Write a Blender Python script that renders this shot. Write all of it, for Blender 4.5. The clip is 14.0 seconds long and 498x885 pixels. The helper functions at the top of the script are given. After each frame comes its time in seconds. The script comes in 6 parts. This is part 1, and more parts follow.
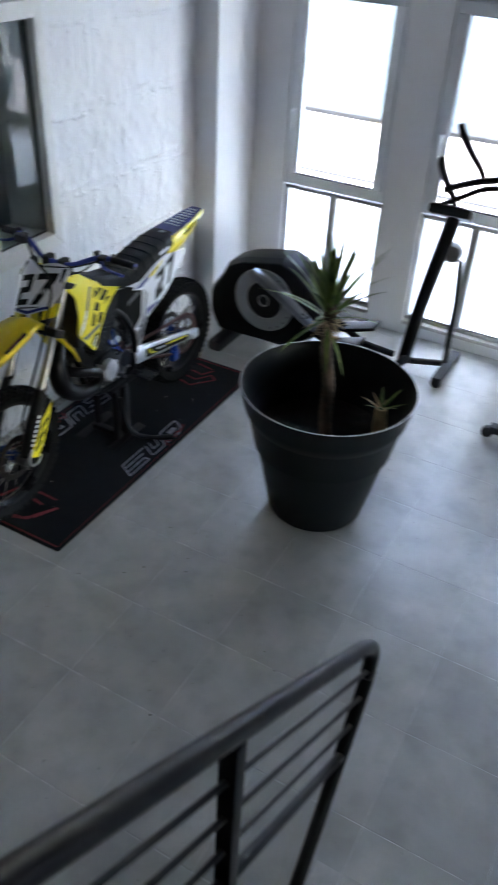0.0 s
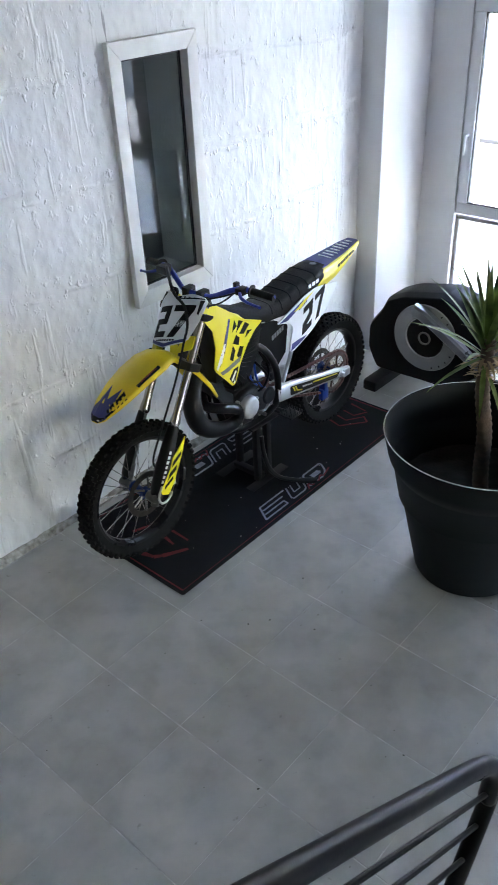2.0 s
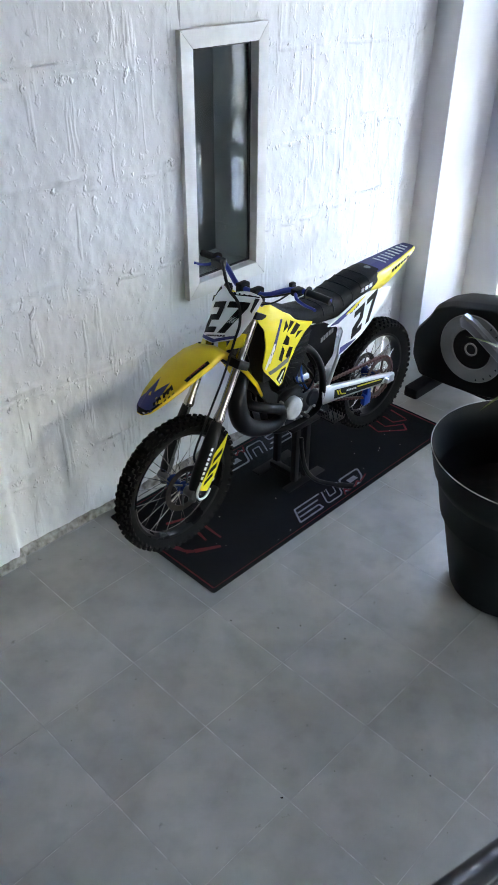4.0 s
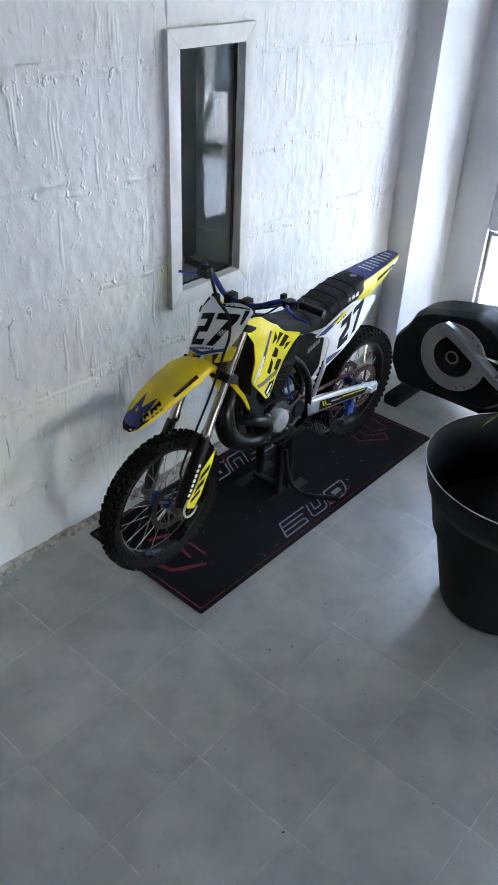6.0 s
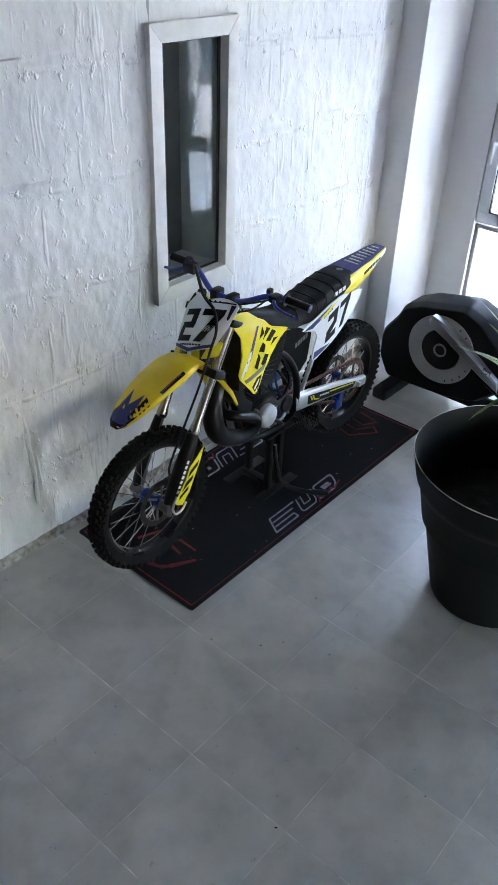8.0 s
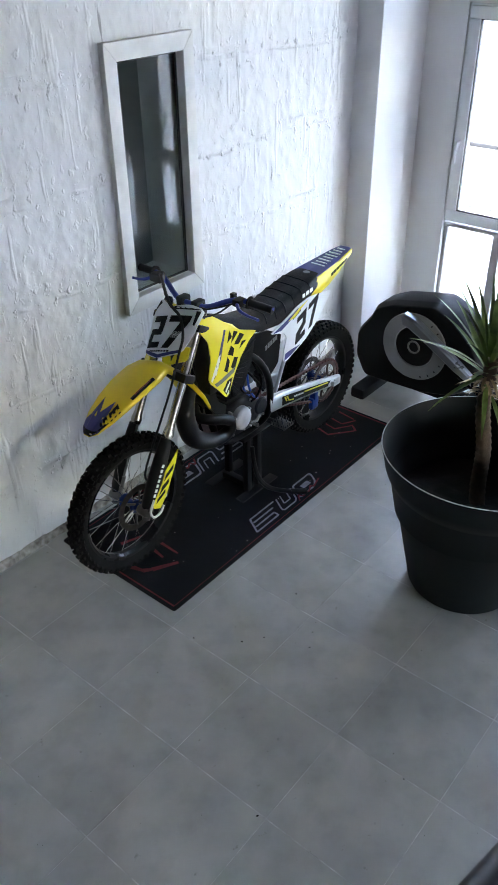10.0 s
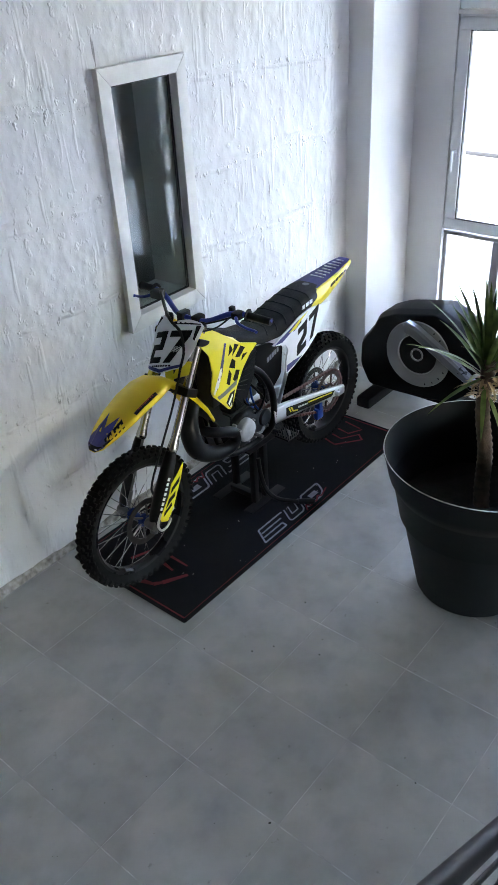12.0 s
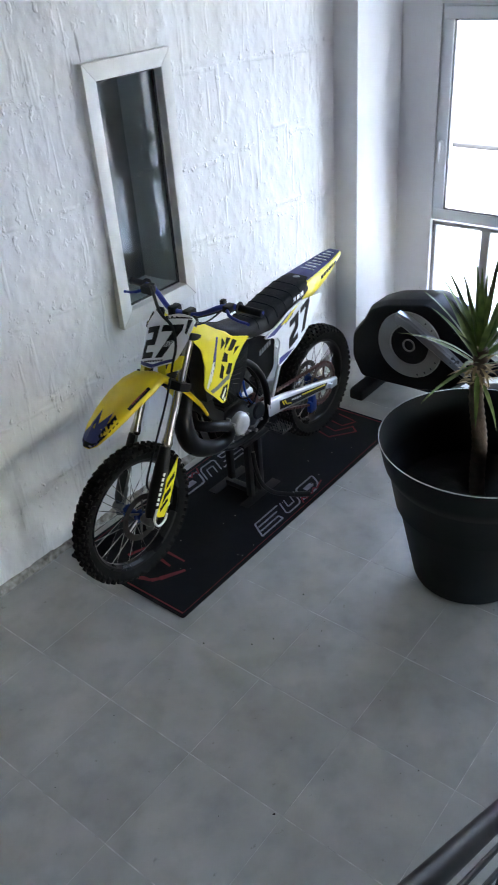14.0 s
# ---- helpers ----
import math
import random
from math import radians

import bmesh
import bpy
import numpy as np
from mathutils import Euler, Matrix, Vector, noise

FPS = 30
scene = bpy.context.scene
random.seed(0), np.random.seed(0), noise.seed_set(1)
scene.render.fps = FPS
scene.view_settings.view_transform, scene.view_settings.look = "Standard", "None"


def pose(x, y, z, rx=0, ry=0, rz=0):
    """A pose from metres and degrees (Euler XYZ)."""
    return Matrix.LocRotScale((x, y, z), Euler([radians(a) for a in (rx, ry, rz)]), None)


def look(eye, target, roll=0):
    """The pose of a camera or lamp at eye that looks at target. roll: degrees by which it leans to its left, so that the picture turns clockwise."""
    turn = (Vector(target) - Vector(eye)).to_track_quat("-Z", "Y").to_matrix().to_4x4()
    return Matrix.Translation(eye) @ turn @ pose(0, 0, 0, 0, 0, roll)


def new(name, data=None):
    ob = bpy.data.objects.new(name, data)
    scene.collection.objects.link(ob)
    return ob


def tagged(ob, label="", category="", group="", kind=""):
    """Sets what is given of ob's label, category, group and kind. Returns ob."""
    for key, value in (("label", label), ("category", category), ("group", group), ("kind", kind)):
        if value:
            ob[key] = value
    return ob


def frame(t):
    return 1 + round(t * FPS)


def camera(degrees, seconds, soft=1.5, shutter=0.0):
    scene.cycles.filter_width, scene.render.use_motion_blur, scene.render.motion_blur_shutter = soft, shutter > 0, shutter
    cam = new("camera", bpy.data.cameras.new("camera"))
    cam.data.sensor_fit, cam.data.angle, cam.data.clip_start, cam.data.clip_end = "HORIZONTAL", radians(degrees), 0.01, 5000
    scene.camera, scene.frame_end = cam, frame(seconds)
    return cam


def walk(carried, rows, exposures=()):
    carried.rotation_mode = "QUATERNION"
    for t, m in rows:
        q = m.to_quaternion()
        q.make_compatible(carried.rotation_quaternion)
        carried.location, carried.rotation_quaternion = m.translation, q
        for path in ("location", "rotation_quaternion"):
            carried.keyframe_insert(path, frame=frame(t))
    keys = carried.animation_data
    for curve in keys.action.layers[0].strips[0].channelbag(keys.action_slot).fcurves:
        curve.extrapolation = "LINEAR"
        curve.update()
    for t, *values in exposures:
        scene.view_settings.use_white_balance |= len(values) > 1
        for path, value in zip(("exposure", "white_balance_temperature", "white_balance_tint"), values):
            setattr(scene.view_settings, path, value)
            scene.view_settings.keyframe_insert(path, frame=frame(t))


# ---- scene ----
cam = camera(34.8, 14.0, shutter=0.5)
PATH = [
    (0, (-2.012, -2.038, 2.789), (-0.576, -1.299, 1.609), 3.2),
    (0.5, (-1.915, -1.968, 2.765), (-0.617, -1.011, 1.582), 1.0),
    (1, (-1.8, -1.996, 2.658), (-0.56, -0.909, 1.526), -1.0),
    (1.5, (-1.734, -2.038, 2.629), (-0.48, -0.936, 1.527), -1.4),
    (2, (-1.7, -2.049, 2.63), (-0.471, -0.915, 1.534), -2.9),
    (2.5, (-1.733, -2.039, 2.624), (-0.543, -0.864, 1.527), -4.1),
    (3, (-1.755, -2.008, 2.627), (-0.586, -0.815, 1.526), -3.2),
    (3.2, (-1.75, -2.008, 2.641), (-0.593, -0.81, 1.534), -1.7),
    (5.3, (-1.725, -1.704, 2.67), (-0.507, -0.587, 1.545), 2.4),
    (5.5, (-1.73, -1.699, 2.679), (-0.501, -0.598, 1.549), 2.6),
    (6, (-1.73, -1.7, 2.668), (-0.469, -0.636, 1.539), 2.6),
    (6.5, (-1.726, -1.704, 2.675), (-0.45, -0.661, 1.542), 2.8),
    (7, (-1.724, -1.697, 2.663), (-0.444, -0.662, 1.527), 3.0),
    (9.5, (-1.695, -1.797, 2.674), (-0.431, -0.735, 1.545), 0.0),
    (10, (-1.694, -1.878, 2.674), (-0.419, -0.814, 1.559), -0.8),
    (10.5, (-1.697, -1.941, 2.656), (-0.43, -0.861, 1.548), -2.5),
    (11, (-1.695, -1.963, 2.663), (-0.419, -0.872, 1.575), -3.2),
    (11.5, (-1.695, -1.957, 2.661), (-0.419, -0.855, 1.586), -3.5),
    (12, (-1.694, -1.959, 2.671), (-0.428, -0.847, 1.594), -3.5),
    (12.5, (-1.697, -1.964, 2.666), (-0.43, -0.845, 1.596), -3.4),
    (13, (-1.7, -1.97, 2.67), (-0.431, -0.846, 1.609), -3.5),
    (13.5, (-1.716, -1.964, 2.666), (-0.454, -0.832, 1.605), -3.7),
    (14, (-1.705, -1.959, 2.647), (-0.43, -0.861, 1.566), -4.6),
]
walk(cam, [(t, look(eye, target, roll)) for t, eye, target, roll in PATH], [(0, 5.0, 7800, 17), (0.5, 5.4, 8200, 18), (1.2, 5.45, 8000, 17), (3.0, 5.65, 7900, 17), (5.5, 5.5, 7900, 17), (14, 5.42, 7900, 17)])

# ---- light ----
world = bpy.data.worlds.new("sky")
scene.world = world
world.use_nodes = True
wn = world.node_tree.nodes
sky = wn.new("ShaderNodeTexSky")
sky.sky_type, sky.sun_disc = "NISHITA", False
sky.sun_elevation, sky.sun_rotation = radians(55.8), radians(349)
world.node_tree.links.new(sky.outputs[0], wn["Background"].inputs[0])
wn["Background"].inputs[1].default_value = 0.15
sun = new("sun", bpy.data.lights.new("sun", "SUN"))
sun.data.energy, sun.data.angle, sun.data.color = 0.6, radians(0.6), (1.0, 0.97, 0.94)
sun.matrix_world = look((-1.5, 8, 12), (0, 0, 0))


# ---- materials ----
def surface(name, base, rough=0.5, metal=0.0, spread=0.12, scale=6.0, fine=150.0, bump=0.08, rvar=0.08, spec=0.5, coat=0.0, tint=None):
    m = bpy.data.materials.new(name)
    m.use_nodes = True
    nt = m.node_tree
    b = nt.nodes["Principled BSDF"]
    geo = nt.nodes.new("ShaderNodeNewGeometry")
    big, small = nt.nodes.new("ShaderNodeTexNoise"), nt.nodes.new("ShaderNodeTexNoise")
    for n, s, d in ((big, scale, 5.0), (small, fine, 3.0)):
        n.inputs["Scale"].default_value, n.inputs["Detail"].default_value = s, d
        nt.links.new(geo.outputs["Position"], n.inputs["Vector"])
    ramp = nt.nodes.new("ShaderNodeValToRGB")
    lo = [c * (1 - spread) for c in base]
    hi = [min(1.0, c * (1 + spread)) for c in (tint or base)]
    ramp.color_ramp.elements[0].color, ramp.color_ramp.elements[1].color = (*lo, 1), (*hi, 1)
    ramp.color_ramp.elements[0].position, ramp.color_ramp.elements[1].position = 0.32, 0.68
    nt.links.new(big.outputs["Fac"], ramp.inputs["Fac"])
    nt.links.new(ramp.outputs["Color"], b.inputs["Base Color"])
    mr = nt.nodes.new("ShaderNodeMapRange")
    mr.inputs["To Min"].default_value, mr.inputs["To Max"].default_value = max(0.02, rough - rvar), min(1.0, rough + rvar)
    nt.links.new(big.outputs["Fac"], mr.inputs["Value"])
    nt.links.new(mr.outputs["Result"], b.inputs["Roughness"])
    bp = nt.nodes.new("ShaderNodeBump")
    bp.inputs["Strength"].default_value, bp.inputs["Distance"].default_value = bump, 0.003
    nt.links.new(small.outputs["Fac"], bp.inputs["Height"])
    nt.links.new(bp.outputs["Normal"], b.inputs["Normal"])
    b.inputs["Metallic"].default_value = metal
    b.inputs["Specular IOR Level"].default_value = spec
    b.inputs["Coat Weight"].default_value = coat
    return m


def tile_material():
    # cement-look porcelain: cloudy grey, faint scuffs, each tile slightly its own tone
    m = surface("grey_porcelain", (0.384, 0.376, 0.352), 0.345, spread=0.15, scale=3.4, fine=60, bump=0.03, rvar=0.06, spec=0.75)
    nt = m.node_tree
    b = nt.nodes["Principled BSDF"]
    ramp = next(n for n in nt.nodes if n.bl_idname == "ShaderNodeValToRGB")
    info = nt.nodes.new("ShaderNodeObjectInfo")
    rng = nt.nodes.new("ShaderNodeMapRange")
    rng.inputs["To Min"].default_value, rng.inputs["To Max"].default_value = 0.95, 1.05
    nt.links.new(info.outputs["Random"], rng.inputs["Value"])
    geo = next(n for n in nt.nodes if n.bl_idname == "ShaderNodeNewGeometry")
    spots = nt.nodes.new("ShaderNodeTexNoise")
    spots.inputs["Scale"].default_value, spots.inputs["Detail"].default_value = 8.0, 9.0
    nt.links.new(geo.outputs["Position"], spots.inputs["Vector"])
    sr = nt.nodes.new("ShaderNodeMapRange")
    sr.inputs["From Min"].default_value, sr.inputs["From Max"].default_value = 0.30, 0.52
    sr.inputs["To Min"].default_value, sr.inputs["To Max"].default_value = 0.87, 1.02
    nt.links.new(spots.outputs["Fac"], sr.inputs["Value"])
    mul = nt.nodes.new("ShaderNodeMath")
    mul.operation = "MULTIPLY"
    nt.links.new(rng.outputs[0], mul.inputs[0])
    nt.links.new(sr.outputs[0], mul.inputs[1])
    mix = nt.nodes.new("ShaderNodeVectorMath")
    mix.operation = "SCALE"
    nt.links.new(ramp.outputs["Color"], mix.inputs[0])
    # small dark scuffs and dried drops
    sc = nt.nodes.new("ShaderNodeTexNoise")
    sc.inputs["Scale"].default_value, sc.inputs["Detail"].default_value = 21.0, 4.0
    nt.links.new(geo.outputs["Position"], sc.inputs["Vector"])
    scr = nt.nodes.new("ShaderNodeMapRange")
    scr.inputs["From Min"].default_value, scr.inputs["From Max"].default_value = 0.24, 0.31
    scr.inputs["To Min"].default_value, scr.inputs["To Max"].default_value = 0.62, 1.0
    nt.links.new(sc.outputs["Fac"], scr.inputs["Value"])
    mul2 = nt.nodes.new("ShaderNodeMath")
    mul2.operation = "MULTIPLY"
    nt.links.new(mul.outputs[0], mul2.inputs[0])
    nt.links.new(scr.outputs[0], mul2.inputs[1])
    nt.links.new(mul2.outputs[0], mix.inputs["Scale"])
    nt.links.new(mix.outputs[0], b.inputs["Base Color"])
    return m


def glass_material(name, rough=0.0, ior=1.5, tint=(0.95, 0.98, 0.97)):
    m = bpy.data.materials.new(name)
    m.use_nodes = True
    b = m.node_tree.nodes["Principled BSDF"]
    b.inputs["Base Color"].default_value = (*tint, 1)
    b.inputs["Roughness"].default_value = rough
    b.inputs["Transmission Weight"].default_value = 1.0
    b.inputs["IOR"].default_value = ior
    return m


def frosted_material():
    # milky film on glass: light passes scattered
    m = bpy.data.materials.new("frosted_glass")
    m.use_nodes = True
    nt = m.node_tree
    b = nt.nodes["Principled BSDF"]
    b.inputs["Base Color"].default_value = (0.9, 0.92, 0.93, 1)
    b.inputs["Roughness"].default_value = 0.35
    tr = nt.nodes.new("ShaderNodeBsdfTranslucent")
    tr.inputs["Color"].default_value = (0.92, 0.94, 0.95, 1)
    mx = nt.nodes.new("ShaderNodeMixShader")
    mx.inputs[0].default_value = 0.85
    nt.links.new(b.outputs[0], mx.inputs[1])
    nt.links.new(tr.outputs[0], mx.inputs[2])
    nt.links.new(mx.outputs[0], nt.nodes["Material Output"].inputs[0])
    return m


def plaster_material():
    m = surface("rough_white_paint", (0.74, 0.74, 0.745), 0.55, spread=0.05, scale=2.5, fine=45, bump=0.35, rvar=0.08)
    nt = m.node_tree
    b = nt.nodes["Principled BSDF"]
    ramp = next(n for n in nt.nodes if n.bl_idname == "ShaderNodeValToRGB")
    geo = next(n for n in nt.nodes if n.bl_idname == "ShaderNodeNewGeometry")
    # paint lumps, crisp runs and pimples as fine relief
    fine_bump = next(n for n in nt.nodes if n.bl_idname == "ShaderNodeBump")
    last = fine_bump
    # trowelled courses: lumps gather along the ledges between them
    sep = nt.nodes.new("ShaderNodeSeparateXYZ")
    nt.links.new(geo.outputs["Position"], sep.inputs[0])
    wob = nt.nodes.new("ShaderNodeTexNoise")
    wob.inputs["Scale"].default_value, wob.inputs["Detail"].default_value = 2.2, 5.0
    nt.links.new(geo.outputs["Position"], wob.inputs["Vector"])

    def calc(op, a, b, c=None):
        q = nt.nodes.new("ShaderNodeMath")
        q.operation = op
        for i, v in enumerate((a, b, c)):
            if v is None:
                continue
            if isinstance(v, float):
                q.inputs[i].default_value = v
            else:
                nt.links.new(v, q.inputs[i])
        return q.outputs[0]

    lift = calc("MULTIPLY_ADD", wob.outputs["Fac"], 0.10, sep.outputs["Z"])
    lift = calc("MULTIPLY_ADD", sep.outputs["X"], 0.012, lift)
    near = calc("PINGPONG", calc("DIVIDE", lift, 0.43), 0.5)
    mask = nt.nodes.new("ShaderNodeMapRange")
    mask.interpolation_type = "SMOOTHSTEP"
    mask.inputs["From Min"].default_value, mask.inputs["From Max"].default_value = 0.02, 0.20
    mask.inputs["To Min"].default_value, mask.inputs["To Max"].default_value = 1.0, 0.22
    nt.links.new(near, mask.inputs["Value"])
    ledge = nt.nodes.new("ShaderNodeMapRange")
    ledge.interpolation_type = "SMOOTHSTEP"
    ledge.inputs["From Min"].default_value, ledge.inputs["From Max"].default_value = 0.005, 0.035
    ledge.inputs["To Min"].default_value, ledge.inputs["To Max"].default_value = 1.0, 0.0
    nt.links.new(near, ledge.inputs["Value"])
    gaps = nt.nodes.new("ShaderNodeTexNoise")
    gaps.inputs["Scale"].default_value, gaps.inputs["Detail"].default_value = 9.0, 3.0
    nt.links.new(geo.outputs["Position"], gaps.inputs["Vector"])
    cut = nt.nodes.new("ShaderNodeMapRange")
    cut.interpolation_type = "SMOOTHSTEP"
    cut.inputs["From Min"].default_value, cut.inputs["From Max"].default_value = 0.42, 0.62
    nt.links.new(gaps.outputs["Fac"], cut.inputs["Value"])
    lb = nt.nodes.new("ShaderNodeBump")
    lb.inputs["Strength"].default_value, lb.inputs["Distance"].default_value = 0.40, 0.010
    nt.links.new(calc("MULTIPLY", ledge.outputs[0], cut.outputs[0]), lb.inputs["Height"])
    nt.links.new(last.outputs["Normal"], lb.inputs["Normal"])
    last = lb
    for scl, lo, hi, dist, strength in (((17, 17, 2.6), 0.60, 0.72, 0.012, 0.40), ((24, 24, 18), 0.60, 0.72, 0.014, 0.75), ((55, 55, 48), 0.62, 0.73, 0.005, 0.45), ((7, 7, 5), 0.35, 0.75, 0.020, 0.30)):
        mq = nt.nodes.new("ShaderNodeMapping")
        mq.inputs["Scale"].default_value = scl
        nt.links.new(geo.outputs["Position"], mq.inputs["Vector"])
        nq = nt.nodes.new("ShaderNodeTexNoise")
        nq.inputs["Scale"].default_value, nq.inputs["Detail"].default_value = 1.0, 2.5
        nt.links.new(mq.outputs[0], nq.inputs["Vector"])
        rq = nt.nodes.new("ShaderNodeMapRange")
        rq.interpolation_type = "SMOOTHSTEP"
        rq.inputs["From Min"].default_value, rq.inputs["From Max"].default_value = lo, hi
        nt.links.new(nq.outputs["Fac"], rq.inputs["Value"])
        bq = nt.nodes.new("ShaderNodeBump")
        bq.inputs["Strength"].default_value, bq.inputs["Distance"].default_value = strength, dist
        nt.links.new(calc("MULTIPLY", rq.outputs[0], mask.outputs[0]) if scl[0] > 21 else rq.outputs[0], bq.inputs["Height"])
        nt.links.new(last.outputs["Normal"], bq.inputs["Normal"])
        last = bq
    nt.links.new(last.outputs["Normal"], b.inputs["Normal"])
    # thin dark vertical runs and small chips in the paint
    mp = nt.nodes.new("ShaderNodeMapping")
    mp.inputs["Scale"].default_value = (30, 30, 2.6)
    nt.links.new(geo.outputs["Position"], mp.inputs["Vector"])
    n = nt.nodes.new("ShaderNodeTexNoise")
    n.inputs["Scale"].default_value, n.inputs["Detail"].default_value = 1.0, 4.0
    nt.links.new(mp.outputs[0], n.inputs["Vector"])
    mr = nt.nodes.new("ShaderNodeMapRange")
    mr.inputs["From Min"].default_value, mr.inputs["From Max"].default_value = 0.245, 0.280
    mr.inputs["To Min"].default_value, mr.inputs["To Max"].default_value = 0.42, 1.0
    nt.links.new(n.outputs["Fac"], mr.inputs["Value"])
    mix = nt.nodes.new("ShaderNodeVectorMath")
    mix.operation = "SCALE"
    nt.links.new(ramp.outputs["Color"], mix.inputs[0])
    nt.links.new(mr.outputs[0], mix.inputs["Scale"])
    nt.links.new(mix.outputs[0], b.inputs["Base Color"])
    return m


M_TILE = tile_material()
M_GROUT = surface("grout", (0.50, 0.495, 0.48), 0.9, spread=0.3, scale=14, bump=0.3)
M_ROUGH = plaster_material()
M_SMOOTH = surface("smooth_white_paint", (0.76, 0.76, 0.765), 0.6, spread=0.04, scale=1.6, fine=90, bump=0.12)
# mid-grey for the unseen walls and ceiling, set to weaken bounced fill light
M_FAR = surface("unseen_wall_grey", (0.42, 0.415, 0.40), 0.7, spread=0.05, scale=1.6, fine=90, bump=0.12)
M_MORTAR = surface("crumbled_mortar", (0.26, 0.23, 0.20), 0.95, spread=0.35, scale=30, fine=160, bump=0.8, tint=(0.36, 0.34, 0.31))
M_PVC = surface("white_pvc", (0.70, 0.72, 0.74), 0.35, spread=0.03, scale=5, bump=0.02)
M_FRAME = surface("off_white_painted_wood", (0.71, 0.70, 0.68), 0.5, spread=0.07, scale=9, fine=70, bump=0.12)
M_GASKET = surface("black_gasket", (0.02, 0.02, 0.022), 0.6, bump=0.02)
M_GLASS = glass_material("window_glass")
M_FROST = frosted_material()
M_DARKGLASS = glass_material("dark_room_glass", 0.0, 1.29, (0.60, 0.68, 0.68))
M_DARKROOM = surface("grey_room_paint", (0.42, 0.44, 0.44), 0.9)
M_ALU = surface("brushed_aluminium", (0.62, 0.63, 0.65), 0.32, 1.0, spread=0.08, fine=220, bump=0.05)
M_STONE = surface("sill_stone", (0.45, 0.43, 0.41), 0.6, spread=0.15, scale=12, bump=0.15)
M_PAVE = surface("sunlit_concrete", (0.50, 0.49, 0.48), 0.9, spread=0.08, scale=1.2, bump=0.2)
M_ROAD = surface("bluish_asphalt", (0.030, 0.045, 0.054), 0.9, spread=0.1, scale=0.8, bump=0.2)
M_KERB = surface("dark_kerb", (0.012, 0.013, 0.014), 0.8, spread=0.2, scale=5)
M_FACADE = surface("pale_facade", (0.62, 0.64, 0.62), 0.9, spread=0.05, scale=0.6)


# ---- shaping helpers ----
def finish(bm, name, material, angle=35):
    bmesh.ops.remove_doubles(bm, verts=bm.verts, dist=1e-6)
    bmesh.ops.recalc_face_normals(bm, faces=bm.faces)
    me = bpy.data.meshes.new(name)
    for f in bm.faces:
        f.smooth = True
    bm.to_mesh(me)
    bm.free()
    me.set_sharp_from_angle(angle=radians(angle))
    for m in (material if isinstance(material, (list, tuple)) else [material]):
        me.materials.append(m)
    return me


def thing(name, at, label, category, group="", kind=""):
    ob = new(name)
    ob.empty_display_size = 0.1
    ob.location = at
    return tagged(ob, label, category, group, kind)


def base_of(ob):
    while ob.parent:
        ob = ob.parent
    return ob.location if ob.type == "EMPTY" else Vector((0, 0, 0))


def part(name, bm, material, parent, label="", angle=35):
    """One mesh, drawn in world metres, as a part of a thing or of a part."""
    bmesh.ops.translate(bm, verts=bm.verts, vec=-Vector(base_of(parent)))
    ob = new(name, finish(bm, name, material, angle))
    ob.parent = parent
    return tagged(ob, label)


def solid(name, bm, material, label, category, kind="", group="", angle=35):
    return tagged(new(name, finish(bm, name, material, angle)), label, category, group, kind)


def box(bm, x0, x1, y0, y1, z0, z1, bevel=0.0, m=None):
    r = bmesh.ops.create_cube(bm, size=1.0)
    vs = r["verts"]
    for v in vs:
        v.co = Vector(((x0 + x1) / 2 + v.co.x * (x1 - x0), (y0 + y1) / 2 + v.co.y * (y1 - y0), (z0 + z1) / 2 + v.co.z * (z1 - z0)))
    if bevel:
        es = list({e for v in vs for e in v.link_edges})
        out = bmesh.ops.bevel(bm, geom=es, offset=bevel, segments=2, profile=0.6, affect="EDGES")
        vs = list({v for f in out["faces"] for v in f.verts} | {v for v in vs if v.is_valid})
    if m is not None:
        bmesh.ops.transform(bm, matrix=m, verts=vs)
    return vs


def tube(bm, pts, r, seg=12, closed=False, smooth=0, flat=1.0):
    """A round bar swept along pts; r one radius or one a point; smooth: Catmull-Rom steps between the points."""
    pts = [Vector(p) for p in pts]
    rs = list(r) if isinstance(r, (list, tuple)) else [r] * len(pts)
    if smooth:
        P, R = [], []
        n = len(pts)
        for i in range(n if closed else n - 1):
            a, b, c, d = (pts[(i + k) % n] if closed else pts[min(max(i + k, 0), n - 1)] for k in (-1, 0, 1, 2))
            for s in range(smooth):
                t = s / smooth
                P.append(0.5 * (2 * b + (c - a) * t + (2 * a - 5 * b + 4 * c - d) * t * t + (3 * b - a - 3 * c + d) * t ** 3))
                R.append(rs[i] * (1 - t) + rs[(i + 1) % n] * t)
        if not closed:
            P.append(pts[-1])
            R.append(rs[-1])
        pts, rs = P, R
    n = len(pts)
    rings, up = [], None
    for i, p in enumerate(pts):
        if closed:
            d = pts[(i + 1) % n] - pts[i - 1]
        else:
            d = pts[min(i + 1, n - 1)] - pts[max(i - 1, 0)]
        d.normalize()
        if up is None:
            up = d.orthogonal().normalized() if abs(d.z) > 0.95 else d.cross(Vector((0, 0, 1))).normalized()
        up = (up - d * up.dot(d)).normalized()
        side = d.cross(up)
        rings.append([bm.verts.new(p + (up * math.cos(a) + side * math.sin(a) * flat) * rs[i]) for a in (2 * math.pi * k / seg for k in range(seg))])
    for i in range(n if closed else n - 1):
        a, b = rings[i], rings[(i + 1) % n]
        for k in range(seg):
            bm.faces.new((a[k], a[(k + 1) % seg], b[(k + 1) % seg], b[k]))
    if not closed:
        bm.faces.new(rings[0][::-1])
        bm.faces.new(rings[-1])
    return [v for ring in rings for v in ring]


